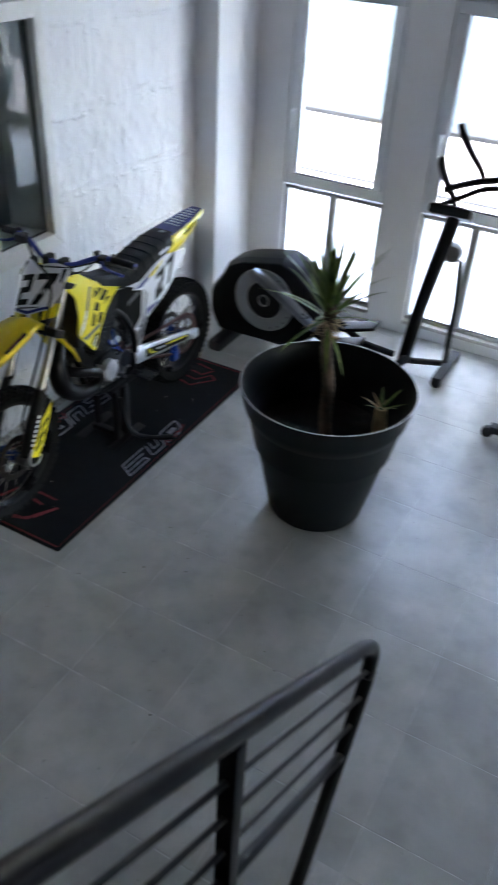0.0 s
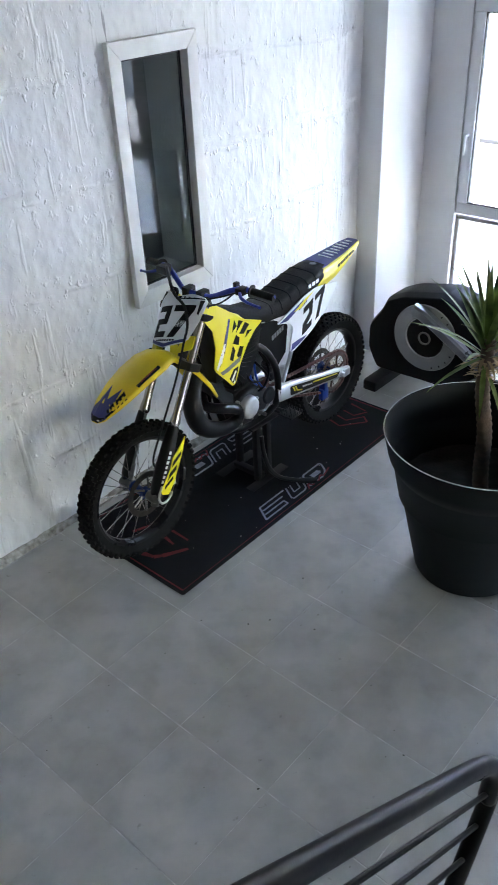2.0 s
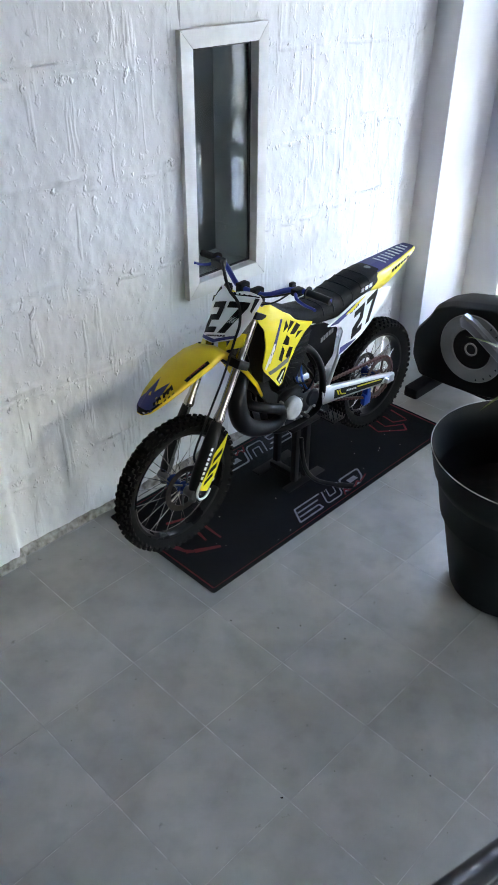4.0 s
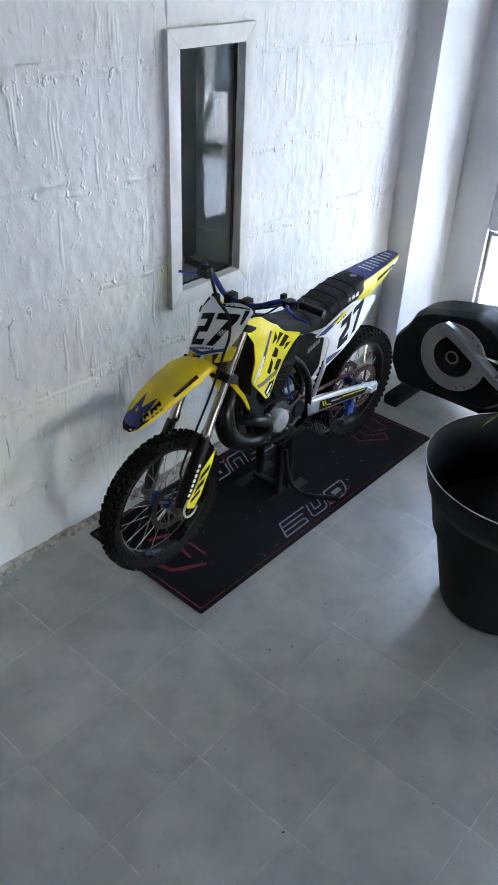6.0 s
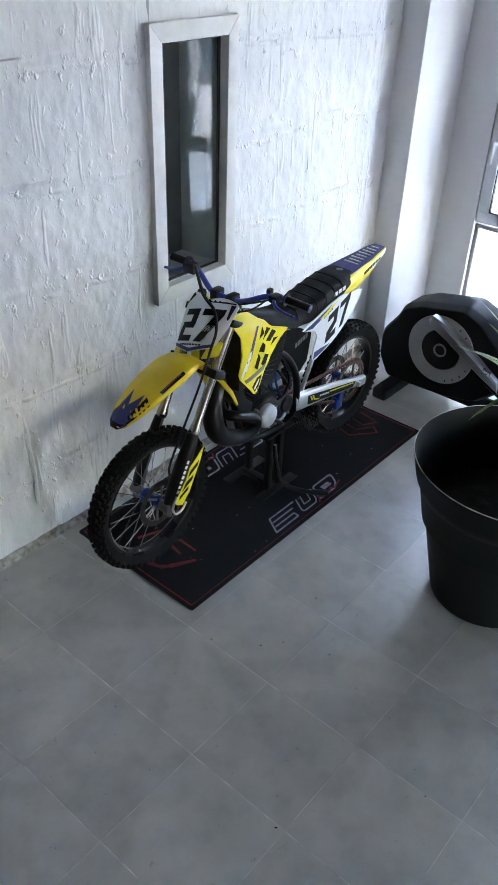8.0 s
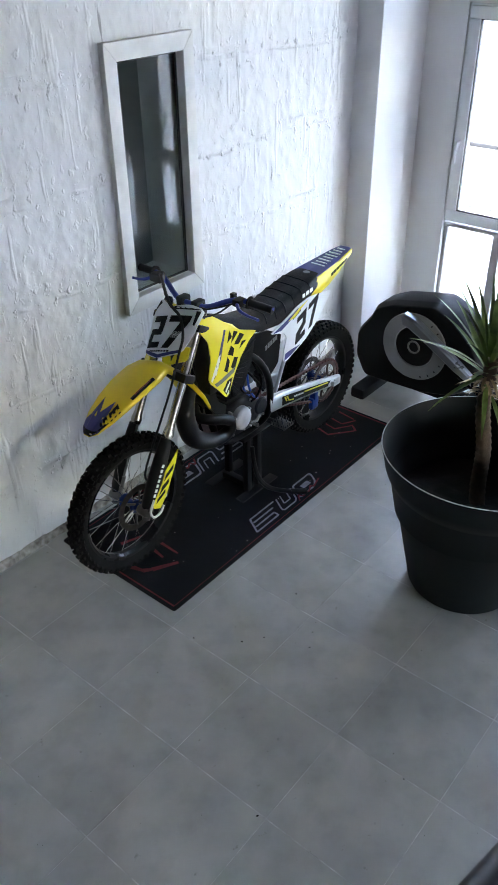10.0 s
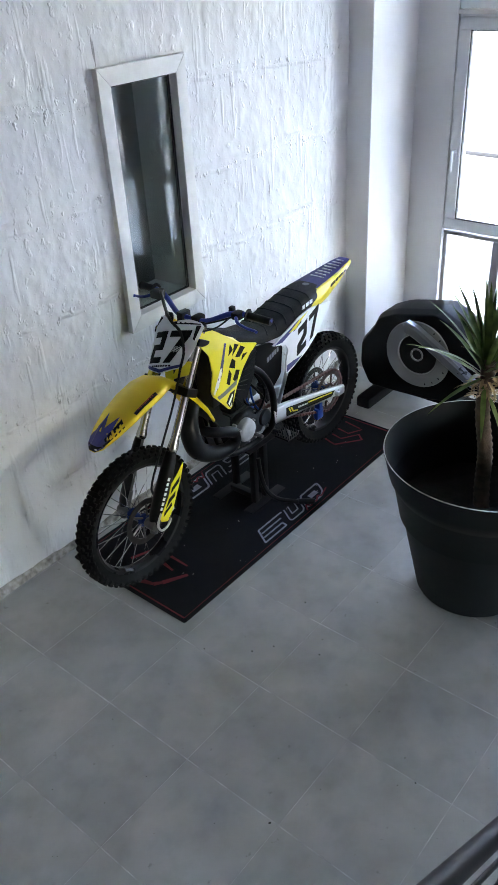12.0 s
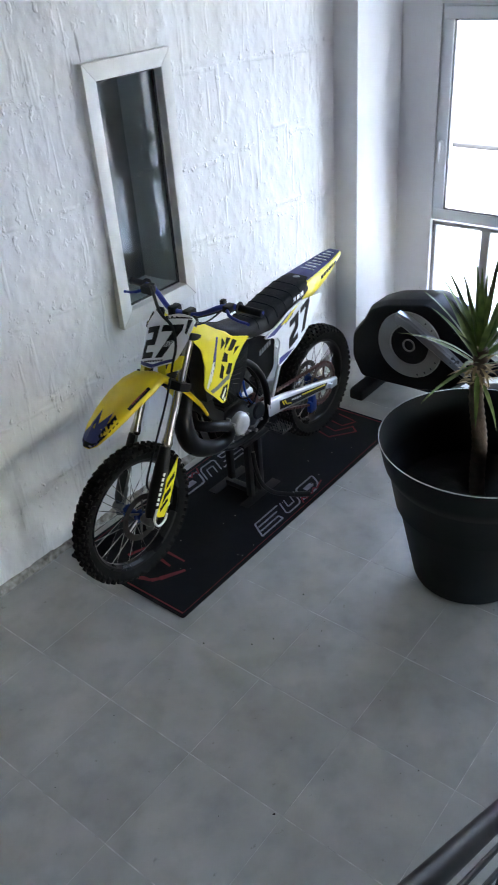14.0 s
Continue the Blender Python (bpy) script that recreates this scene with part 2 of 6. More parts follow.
def lathe(bm, profile, m, seg=48, closed=False):
    """Turns (radius, height) points round the z axis and sets the form at the pose m."""
    rings = []
    for r, h in profile:
        if r < 1e-6:
            rings.append([bm.verts.new(m @ Vector((0, 0, h)))])
        else:
            rings.append([bm.verts.new(m @ Vector((r * math.cos(a), r * math.sin(a), h))) for a in (2 * math.pi * k / seg for k in range(seg))])
    for a, b in (zip(rings, rings[1:] + rings[:1]) if closed else zip(rings, rings[1:])):
        for k in range(seg):
            q = [a[k % len(a)], a[(k + 1) % seg % len(a)], b[(k + 1) % seg % len(b)], b[k % len(b)]]
            q = [v for i, v in enumerate(q) if v not in q[:i]]
            if len(q) > 2:
                bm.faces.new(q)


def loft(bm, loops, cap=True):
    """A skin over closed loops of equally many points."""
    rings = [[bm.verts.new(Vector(p)) for p in loop] for loop in loops]
    n = len(rings[0])
    for a, b in zip(rings, rings[1:]):
        for k in range(n):
            bm.faces.new((a[k], a[(k + 1) % n], b[(k + 1) % n], b[k]))
    if cap:
        bm.faces.new(rings[0][::-1])
        bm.faces.new(rings[-1])


def slab(bm, outline, place, depth, bevel=0.0):
    """An outline (u, v) laid out by place(u, v, w) and given depth along w."""
    a = [bm.verts.new(Vector(place(u, v, 0.0))) for u, v in outline]
    b = [bm.verts.new(Vector(place(u, v, depth))) for u, v in outline]
    n = len(a)
    f0, f1 = bm.faces.new(a[::-1]), bm.faces.new(b)
    for k in range(n):
        bm.faces.new((a[k], a[(k + 1) % n], b[(k + 1) % n], b[k]))
    if bevel:
        bmesh.ops.bevel(bm, geom=list(f1.edges), offset=bevel, segments=2, profile=0.6, affect="EDGES")


def rounded(pts, r, steps=4):
    """An outline with its corners rounded."""
    out, n = [], len(pts)
    for i in range(n):
        p, a, b = Vector(pts[i]), Vector(pts[i - 1]), Vector(pts[(i + 1) % n])
        k = min(r, (a - p).length * 0.45, (b - p).length * 0.45)
        s, e = p + (a - p).normalized() * k, p + (b - p).normalized() * k
        for j in range(steps + 1):
            t = j / steps
            q = s * (1 - t) ** 2 + p * 2 * t * (1 - t) + e * t * t
            out.append((q.x, q.y))
    return out


def lettering(name, text, size, m, material, parent, squash=1.0, slant=0.0, label=""):
    """Raised characters of the built-in font as one mesh under a part, set at the pose m."""
    cu = bpy.data.curves.new(name, "FONT")
    cu.body, cu.size, cu.extrude, cu.align_x, cu.align_y, cu.shear, cu.offset = text, size, 0.0006, "CENTER", "CENTER", slant, 0.035 * size
    tmp = bpy.data.objects.new(name, cu)
    scene.collection.objects.link(tmp)
    bpy.context.view_layer.update()
    me = bpy.data.meshes.new_from_object(tmp.evaluated_get(bpy.context.evaluated_depsgraph_get()))
    bpy.data.objects.remove(tmp)
    me.transform(Matrix.Translation(-Vector(base_of(parent))) @ m @ Matrix.Diagonal((squash, 1, 1, 1)))
    me.materials.clear()
    me.materials.append(material)
    ob = new(name, me)
    ob.parent = parent
    return tagged(ob, label)

# ---- the room ----
TILE = 0.445
X_WIN, Y_WALL, Y_PIL, CEIL = 3.21, 0.92, 0.75, 4.3

bm = bmesh.new()
box(bm, -4.45, X_WIN + 0.3, -5.2, Y_WALL + 0.3, -0.2, -0.0009)
floor = solid("floor", bm, M_GROUT, "floor slab under large grey cement-look tiles", "floor", "structure")

# ceiling, west and south walls stay out of view; their grey dims the bounce
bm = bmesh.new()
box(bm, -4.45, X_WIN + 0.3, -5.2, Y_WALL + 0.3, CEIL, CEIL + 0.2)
solid("ceiling", bm, M_FAR, "plain unseen ceiling, greyed to cut bounced light", "ceiling", "structure")
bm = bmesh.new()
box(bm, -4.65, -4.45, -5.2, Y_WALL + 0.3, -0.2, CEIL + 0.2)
solid("wall_west", bm, M_FAR, "plain unseen wall, greyed to cut bounced light", "wall", "structure")
# wall behind the stair, with two plain unseen window openings added for fill light
SOUTH = [(-0.6, 0.3), (1.2, 2.1)]
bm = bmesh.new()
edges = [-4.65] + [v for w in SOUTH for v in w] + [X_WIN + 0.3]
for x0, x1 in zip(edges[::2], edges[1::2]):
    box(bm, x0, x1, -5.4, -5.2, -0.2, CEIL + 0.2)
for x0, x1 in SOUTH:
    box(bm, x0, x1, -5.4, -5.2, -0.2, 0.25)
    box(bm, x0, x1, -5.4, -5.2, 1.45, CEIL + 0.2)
solid("wall_south", bm, M_FAR, "plain unseen wall, greyed to cut bounced light", "wall", "structure")
for k, (x0, x1) in enumerate(SOUTH):
    bm = bmesh.new()
    for a, b, c, d in ((x0, x1, 0.25, 0.31), (x0, x1, 1.39, 1.45), (x0, x0 + 0.06, 0.31, 1.39), (x1 - 0.06, x1, 0.31, 1.39)):
        box(bm, a, b, -5.32, -5.26, c, d, 0.004)
    solid("window_%d" % (5 + k), bm, M_PVC, "plain white frame of an unseen fill-light opening behind the stair", "window", "structure")


def relief(x, z):
    """The lumpy, trowelled face of the painted wall: courses, runs and pimples."""
    d = 0.008 * noise.noise((x * 1.7, z * 1.7, 3.1)) + 0.0045 * noise.noise((x * 5, z * 5, 8.0)) + 0.0022 * noise.noise((x * 14, z * 12, 2.0))
    drip = noise.noise((x * 11, z * 1.8, 1.7)) * (0.6 + noise.noise((x * 2, z * 2.4, 6.1)))
    d += 0.005 * max(0.0, drip - 0.20)
    course = (z + 0.035 * noise.noise((x * 0.9, 2.0, z)) + 0.012 * x) / 0.43
    edge = (course - math.floor(course)) * 0.43
    d += 0.0095 * math.exp(-(min(edge, 0.43 - edge) / 0.011) ** 2) * (0.30 + 1.6 * noise.noise((x * 4, math.floor(course) * 3.3, 0.4)))
    d += 0.0035 * noise.noise((math.floor(course) * 7.1, math.floor((x + 0.21 * (math.floor(course) % 3)) / 0.62) * 3.7, 5.0))
    seam = (x + 0.21 * (math.floor(course) % 3) + 0.02 * noise.noise((x, z * 2, 9))) / 0.62
    off = abs(seam - round(seam)) * 0.62
    d -= 0.005 * math.exp(-(off / 0.007) ** 2) * max(0.0, 0.35 + noise.noise((round(seam) * 2.1, z * 2.2, 6)))
    lump = noise.noise((x * 30, z * 27, 4.4)) * max(0.0, noise.noise((x * 3.1, z * 2.6, 7.7)) + 0.12)
    d += 0.014 * max(0.0, lump - 0.085)
    return d


# the painted wall with its window opening
HX0, HX1, HZ0, HZ1 = 0.782, 1.200, 1.075, 2.150
xs = sorted({round(-4.45 + 0.05 * i, 4) for i in range(72)} | {round(-0.9 + 0.0125 * i, 4) for i in range(289) if -0.9 + 0.0125 * i < 2.69} | {HX0, HX1, 2.69})
zs = sorted({round(0.03 + 0.0125 * i, 4) for i in range(0, 214)} | {round(2.7 + 0.1 * i, 4) for i in range(17)} | {HZ0, HZ1})
bm = bmesh.new()
grid = {}
for i, x in enumerate(xs):
    for j, z in enumerate(zs):
        y = Y_WALL - relief(x, z)
        if x < -0.41:
            y -= 0.045 * min(1.0, (-0.41 - x) / 0.03)
        if j == 0:
            z += 0.012 * noise.noise((x * 9, 0.3, 2.0)) + 0.008 * noise.noise((x * 31, 0.3, 2.0))
        grid[i, j] = bm.verts.new((x, y, z))
for i in range(len(xs) - 1):
    for j in range(len(zs) - 1):
        if HX0 - 1e-4 <= xs[i] and xs[i + 1] <= HX1 + 1e-4 and HZ0 - 1e-4 <= zs[j] and zs[j + 1] <= HZ1 + 1e-4:
            continue
        bm.faces.new((grid[i, j], grid[i + 1, j], grid[i + 1, j + 1], grid[i, j + 1]))
# thickness of the wall behind the painted skin, left open round the window
for x0, x1, z0, z1 in ((-4.45, HX0 - 0.01, -0.02, CEIL), (HX1 + 0.01, X_WIN + 0.3, -0.02, CEIL), (HX0 - 0.01, HX1 + 0.01, -0.02, HZ0 - 0.01), (HX0 - 0.01, HX1 + 0.01, HZ1 + 0.01, CEIL)):
    box(bm, x0, x1, Y_WALL + 0.02, Y_WALL + 0.3, z0, z1)
wall_n = solid("wall_north", bm, M_ROUGH, "white painted rough concrete wall with lumps and drips", "wall", "structure", angle=60)

# crumbling strip where the wall meets the floor
bm = bmesh.new()
n = 260
rows = []
for i in range(n + 1):
    x = -2.5 + 5.19 * i / n
    dy = 0.045 if x < -0.41 else 0.0
    k = 0.012 + 0.010 * noise.noise((x * 8, 1, 1)) + 0.007 * noise.noise((x * 37, 1, 4))
    rows.append([bm.verts.new((x, Y_WALL - dy - 0.012 - k, -0.002)), bm.verts.new((x, Y_WALL - dy - 0.010 - 0.4 * k, 0.010 + 0.6 * k)),
                 bm.verts.new((x, Y_WALL - dy + 0.004, 0.030 + k)), bm.verts.new((x, Y_WALL + 0.018, 0.045))])
for a, b in zip(rows, rows[1:]):
    for k in range(3):
        bm.faces.new((a[k], b[k], b[k + 1], a[k + 1]))
solid("trim", bm, M_MORTAR, "crumbled brownish mortar strip along the foot of the wall", "trim", "structure", angle=80)

# corner pillar
bm = bmesh.new()
box(bm, 2.69, X_WIN + 0.02, Y_PIL, Y_WALL + 0.02, -0.02, CEIL, 0.006)
solid("pillar", bm, M_SMOOTH, "smooth white painted corner pillar", "pillar", "structure")

# window in the painted wall: mitred frame, dark pane, unlit room behind
win = thing("window_1", (0.99, Y_WALL, 1.0), "narrow fixed window with off-white mitred frame and dark glass", "window", kind="structure")
FX0, FX1, FZ0, FZ1 = 0.717, 1.262, 1.002, 2.222
F = [(FX0, FZ0), (FX1, FZ0), (FX1, FZ1), (FX0, FZ1)]
G = [(HX0 + 0.005, HZ0 + 0.005), (HX1 - 0.005, HZ0 + 0.005), (HX1 - 0.005, HZ1 - 0.005), (HX0 + 0.005, HZ1 - 0.005)]
for k, nm in enumerate(("sill_rail", "stile", "head_rail", "stile")):
    bm = bmesh.new()
    q = [F[k], F[(k + 1) % 4], G[(k + 1) % 4], G[k]]
    slab(bm, q, lambda u, v, w: (u, Y_WALL + 0.012 - w, v), 0.044, 0.004)
    part(nm, bm, M_FRAME, win)
bm = bmesh.new()
for k in range(4):
    a, b = G[k], G[(k + 1) % 4]
    c = ((G[0][0] + G[2][0]) / 2, (G[0][1] + G[2][1]) / 2)
    ins = lambda p: (p[0] + 0.004 * (1 if p[0] < c[0] else -1), p[1] + 0.004 * (1 if p[1] < c[1] else -1))
    q = [a, b, ins(b), ins(a)]
    slab(bm, q, lambda u, v, w: (u, Y_WALL + 0.10 - w, v), 0.0875)
part("reveal", bm, M_FRAME, win)
bm = bmesh.new()
PM = Matrix.Translation((0.991, Y_WALL + 0.020, 0)) @ Matrix.Rotation(radians(0.15), 4, "Z")
box(bm, -0.198, 0.198, -0.003, 0.003, HZ0 + 0.011, HZ1 - 0.011, 0, PM)
pane = part("pane", bm, M_DARKGLASS, win, "dark glass pane")
pane.visible_shadow = False
bm = bmesh.new()
for x0, x1, z0, z1 in ((-0.199, -0.193, HZ0 + 0.010, HZ1 - 0.010), (0.188, 0.199, HZ0 + 0.010, HZ1 - 0.010), (-0.193, 0.188, HZ0 + 0.010, HZ0 + 0.017), (-0.193, 0.188, HZ1 - 0.017, HZ1 - 0.010)):
    box(bm, x0, x1, -0.007, 0.007, z0, z1, 0.001, PM)
part("gasket", bm, M_GASKET, win, "black rubber glazing strip")
bm = bmesh.new()
box(bm, 0.3, 3.05, Y_WALL + 0.31, Y_WALL + 1.9, 0.0, 2.6)
for f in list(bm.faces):
    if f.calc_center_median().y < Y_WALL + 0.32:
        bm.faces.remove(f)
tagged(new("backdrop", finish(bm, "backdrop", M_DARKROOM)), "unlit room behind the narrow window", "backdrop", kind="structure")

M_GREYFRAME = surface("dull_grey_frame", (0.40, 0.40, 0.40), 0.5, 0.2, spread=0.1, scale=8, bump=0.05)
# window wall: posts, bands and panes
WT = 0.26
WINS = [(-0.285 - 1.05 * k, 0.485 - 1.05 * k) for k in range(3)]
Z_LOW0, Z_LOW1, Z_UP0, Z_UP1, Z_TR0, Z_TR1 = 0.11, 0.90, 0.915, 2.205, 2.235, 2.80
bm = bmesh.new()
edges = [-5.2] + [v for w in sorted(WINS) for v in w] + [Y_WALL + 0.3]
for y0, y1 in zip(edges[::2], edges[1::2]):
    box(bm, X_WIN, X_WIN + WT, y0, y1, -0.2, CEIL)
for y0, y1 in WINS:
    box(bm, X_WIN, X_WIN + WT, y0, y1, -0.2, Z_LOW0 - 0.03)
    box(bm, X_WIN, X_WIN + WT, y0, y1, Z_TR1, CEIL)
solid("wall_east", bm, M_SMOOTH, "smooth white painted window wall", "wall", "structure")


def ring(bm, y0, y1, z0, z1, w, x0, x1, bevel=0.004):
    for a, b, c, d in ((y0, y1, z0, z0 + w), (y0, y1, z1 - w, z1), (y0, y0 + w, z0 + w, z1 - w), (y1 - w, y1, z0 + w, z1 - w)):
        box(bm, x0, x1, a, b, c, d, bevel)


for idx, (y0, y1) in enumerate(WINS):
    w = thing("window_%d" % (idx + 2), (X_WIN, (y0 + y1) / 2, 0.1), "tall white casement window above two frosted lower panes", "window", kind="structure")
    bm = bmesh.new()
    ring(bm, y0, y1, Z_LOW0, Z_LOW1, 0.028, X_WIN + 0.03, X_WIN + 0.085)
    box(bm, X_WIN + 0.034, X_WIN + 0.080, (y0 + y1) / 2 - 0.030, (y0 + y1) / 2 + 0.030, Z_LOW0 + 0.028, Z_LOW1 - 0.028, 0.003)
    part("lower_frame", bm, M_GREYFRAME, w, "grey aluminium frame of the lower panes")
    for s in (0, 1):
        a = y0 + 0.026 if s == 0 else (y0 + y1) / 2 + 0.014
        b = (y0 + y1) / 2 - 0.014 if s == 0 else y1 - 0.026
        bm = bmesh.new()
        box(bm, X_WIN + 0.055, X_WIN + 0.061, a, b, Z_LOW0 + 0.026, Z_LOW1 - 0.026)
        part("lower_pane", bm, M_FROST, w)
    bm = bmesh.new()
    ring(bm, y0, y1, Z_UP0, Z_UP1, 0.022, X_WIN + 0.012, X_WIN + 0.075)
    part("window_frame", bm, M_PVC, w)
    bm = bmesh.new()
    ring(bm, y0 + 0.020, y1 - 0.020, Z_UP0 + 0.012, Z_UP1 - 0.012, 0.068, X_WIN - 0.012, X_WIN + 0.050, 0.007)
    sash = part("sash", bm, M_PVC, w)
    bm = bmesh.new()
    ring(bm, y0 + 0.086, y1 - 0.086, Z_UP0 + 0.078, Z_UP1 - 0.078, 0.008, X_WIN - 0.002, X_WIN + 0.030, 0.0)
    part("gasket", bm, M_GASKET, sash)
    bm = bmesh.new()
    box(bm, X_WIN + 0.014, X_WIN + 0.030, y0 + 0.090, y1 - 0.090, Z_UP0 + 0.082, Z_UP1 - 0.082)
    part("pane", bm, M_GLASS, sash).visible_shadow = False
    bm = bmesh.new()
    box(bm, X_WIN - 0.022, X_WIN - 0.0135, y1 - 0.068, y1 - 0.042, 1.375, 1.445, 0.003)
    tube(bm, [(X_WIN - 0.020, y1 - 0.055, 1.43), (X_WIN - 0.052, y1 - 0.055, 1.432), (X_WIN - 0.058, y1 - 0.055, 1.41), (X_WIN - 0.056, y1 - 0.053, 1.31)], [0.010, 0.010, 0.010, 0.008], 10, smooth=3)
    part("handle", bm, M_PVC, sash, "white window handle")
    bm = bmesh.new()
    ring(bm, y0, y1, Z_TR0, Z_TR1, 0.045, X_WIN + 0.012, X_WIN + 0.075)
    part("transom_frame", bm, M_PVC, w)
    bm = bmesh.new()
    box(bm, X_WIN + 0.040, X_WIN + 0.046, y0 + 0.043, y1 - 0.043, Z_TR0 + 0.043, Z_TR1 - 0.043)
    part("pane", bm, M_GLASS, w).visible_shadow = False
    bm = bmesh.new()
    box(bm, X_WIN - 0.020, X_WIN + 0.10, y0 + 0.003, y1 - 0.003, Z_UP1 + 0.003, Z_TR0 - 0.003, 0.003)
    part("transom_ledge", bm, M_FRAME, w)
    bm = bmesh.new()
    box(bm, X_WIN - 0.012, X_WIN + WT + 0.04, y0 + 0.003, y1 - 0.003, Z_LOW0 - 0.029, Z_LOW0 - 0.002, 0.004)
    part("window_sill", bm, M_STONE, w, "pale stone sill")

# outside: ground, kerb, road, far facade
bm = bmesh.new()
box(bm, X_WIN + 0.3, 400, -200, 200, -0.45, -0.15)
box(bm, -400, X_WIN + 0.3, -200, -5.4, -0.45, -0.15)
solid("ground", bm, M_PAVE, "pale sunlit concrete forecourt", "ground", "structure")
bm = bmesh.new()
box(bm, 9.4, 400, -200, 200, -0.14, -0.13)
solid("road", bm, M_ROAD, "pale bluish asphalt road", "road", "structure")
bm = bmesh.new()
box(bm, 9.30, 9.39, -200, 200, -0.15, -0.09, 0.01)
solid("kerb", bm, M_KERB, "dark stone kerb beside the road", "kerb", "structure")
bm = bmesh.new()
box(bm, 30, 31, -60, 60, -0.14, 3.2)
solid("garden_wall", bm, M_FACADE, "long pale rendered boundary wall", "wall", "structure")

bm = bmesh.new()
box(bm, 6.76, 6.84, -60, 60, -0.149, -0.146)
solid("ground_joint", bm, M_KERB, "thin dark drain joint across the forecourt", "ground", "structure")

# stair under the camera, with the balustrade beside it
bm = bmesh.new()
for k in range(8):
    box(bm, -0.72 - 0.23 * 8 - 0.9, -0.72 - 0.23 * k, -3.0, -1.80, 0.175 * k, 0.175 * (k + 1))
solid("stairs", bm, M_STONE, "plain grey stair flight beside the balustrade", "stairs", "structure")

# ---- materials of the things ----
M_POT = surface("anthracite_plastic", (0.0060, 0.0078, 0.0086), 0.5, spread=0.15, scale=7, fine=180, bump=0.06, spec=0.14)
M_SOIL = surface("dry_dark_soil", (0.008, 0.0065, 0.0055), 0.95, spread=0.6, scale=30, fine=90, bump=1.0)
M_BARK = surface("yucca_bark", (0.085, 0.058, 0.042), 0.9, spread=0.4, scale=22, fine=120, bump=0.7)
M_LEAF = surface("yucca_leaf", (0.040, 0.082, 0.018), 0.5, spread=0.35, scale=14, fine=90, bump=0.15, spec=0.25, tint=(0.110, 0.165, 0.045))
M_DRYLEAF = surface("dry_leaf", (0.30, 0.22, 0.12), 0.8, spread=0.3, scale=20)
M_RUBBERMAT = surface("black_mat_carpet", (0.006, 0.006, 0.008), 0.95, spread=0.25, scale=10, fine=500, bump=0.5, spec=0.2)
M_MATGREY = surface("mat_print_grey", (0.24, 0.25, 0.30), 0.9, spread=0.2, scale=30, fine=500, bump=0.3)
M_MATRED = surface("mat_print_red", (0.17, 0.013, 0.020), 0.9, spread=0.2, scale=30, fine=500, bump=0.3)
M_RAIL = surface("dark_grey_painted_steel", (0.009, 0.0095, 0.0105), 0.32, spread=0.15, scale=14, bump=0.04, spec=0.08)
M_BLACK = surface("black_plastic", (0.006, 0.006, 0.0065), 0.45, spread=0.15, scale=12, bump=0.05, spec=0.25)
M_MACHINE = surface("charcoal_moulded_plastic", (0.004, 0.0045, 0.0055), 0.45, spread=0.12, scale=8, fine=300, bump=0.08, spec=0.10)
M_DISCGREY = surface("machine_disc_grey", (0.20, 0.205, 0.215), 0.5, spread=0.06, scale=9, bump=0.04)
M_SILVER = surface("silver_painted_steel", (0.22, 0.235, 0.26), 0.3, 0.7, spread=0.06, bump=0.03)

# ---- tall plant pot with a yucca ----
PX, PY = 1.09, -0.86
pot = thing("plant_pot", (PX, PY, 0), "large anthracite plastic plant pot with thick rim", "plant pot")
bm = bmesh.new()
lathe(bm, [(0.0, 0.004), (0.225, 0.004), (0.243, 0.010), (0.250, 0.024), (0.360, 0.530), (0.368, 0.560), (0.392, 0.605), (0.404, 0.628), (0.410, 0.648), (0.430, 0.742),
           (0.4335, 0.750), (0.432, 0.7565), (0.4275, 0.7565), (0.424, 0.750), (0.402, 0.640), (0.388, 0.612), (0.350, 0.42), (0.0, 0.42)], Matrix.Translation((PX, PY, 0)), 96)
part("body", bm, M_POT, pot)
# thin pale ring along the outer edge of the rim
bm = bmesh.new()
lathe(bm, [(0.4295, 0.7568), (0.4300, 0.7580), (0.4325, 0.7578), (0.4338, 0.7560), (0.4334, 0.7552)], Matrix.Translation((PX, PY, 0)), 96)
part("rim_edge", bm, surface("pale_rim", (0.62, 0.63, 0.64), 0.4, spread=0.3, scale=16), pot, "thin pale edge of the rim")

bm = bmesh.new()
rings = 14
vs = [[bm.verts.new((PX, PY, 0.455))]]
for i in range(1, rings + 1):
    r = 0.345 * i / rings
    vs.append([bm.verts.new((PX + r * math.cos(a), PY + r * math.sin(a), 0.455 + 0.012 * noise.noise((r * 14 * math.cos(a), r * 14 * math.sin(a), 2)) + 0.007 * noise.noise((r * 50 * math.cos(a), r * 50 * math.sin(a), 6)))) for a in (2 * math.pi * k / 56 for k in range(56))])
for k in range(56):
    bm.faces.new((vs[0][0], vs[1][k], vs[1][(k + 1) % 56]))
for a, b in zip(vs[1:], vs[2:]):
    for k in range(56):
        bm.faces.new((a[k], b[k], b[(k + 1) % 56], a[(k + 1) % 56]))
solid("soil", bm, M_SOIL, "dark dry potting soil in the plant pot", "soil", "stuff", angle=80)


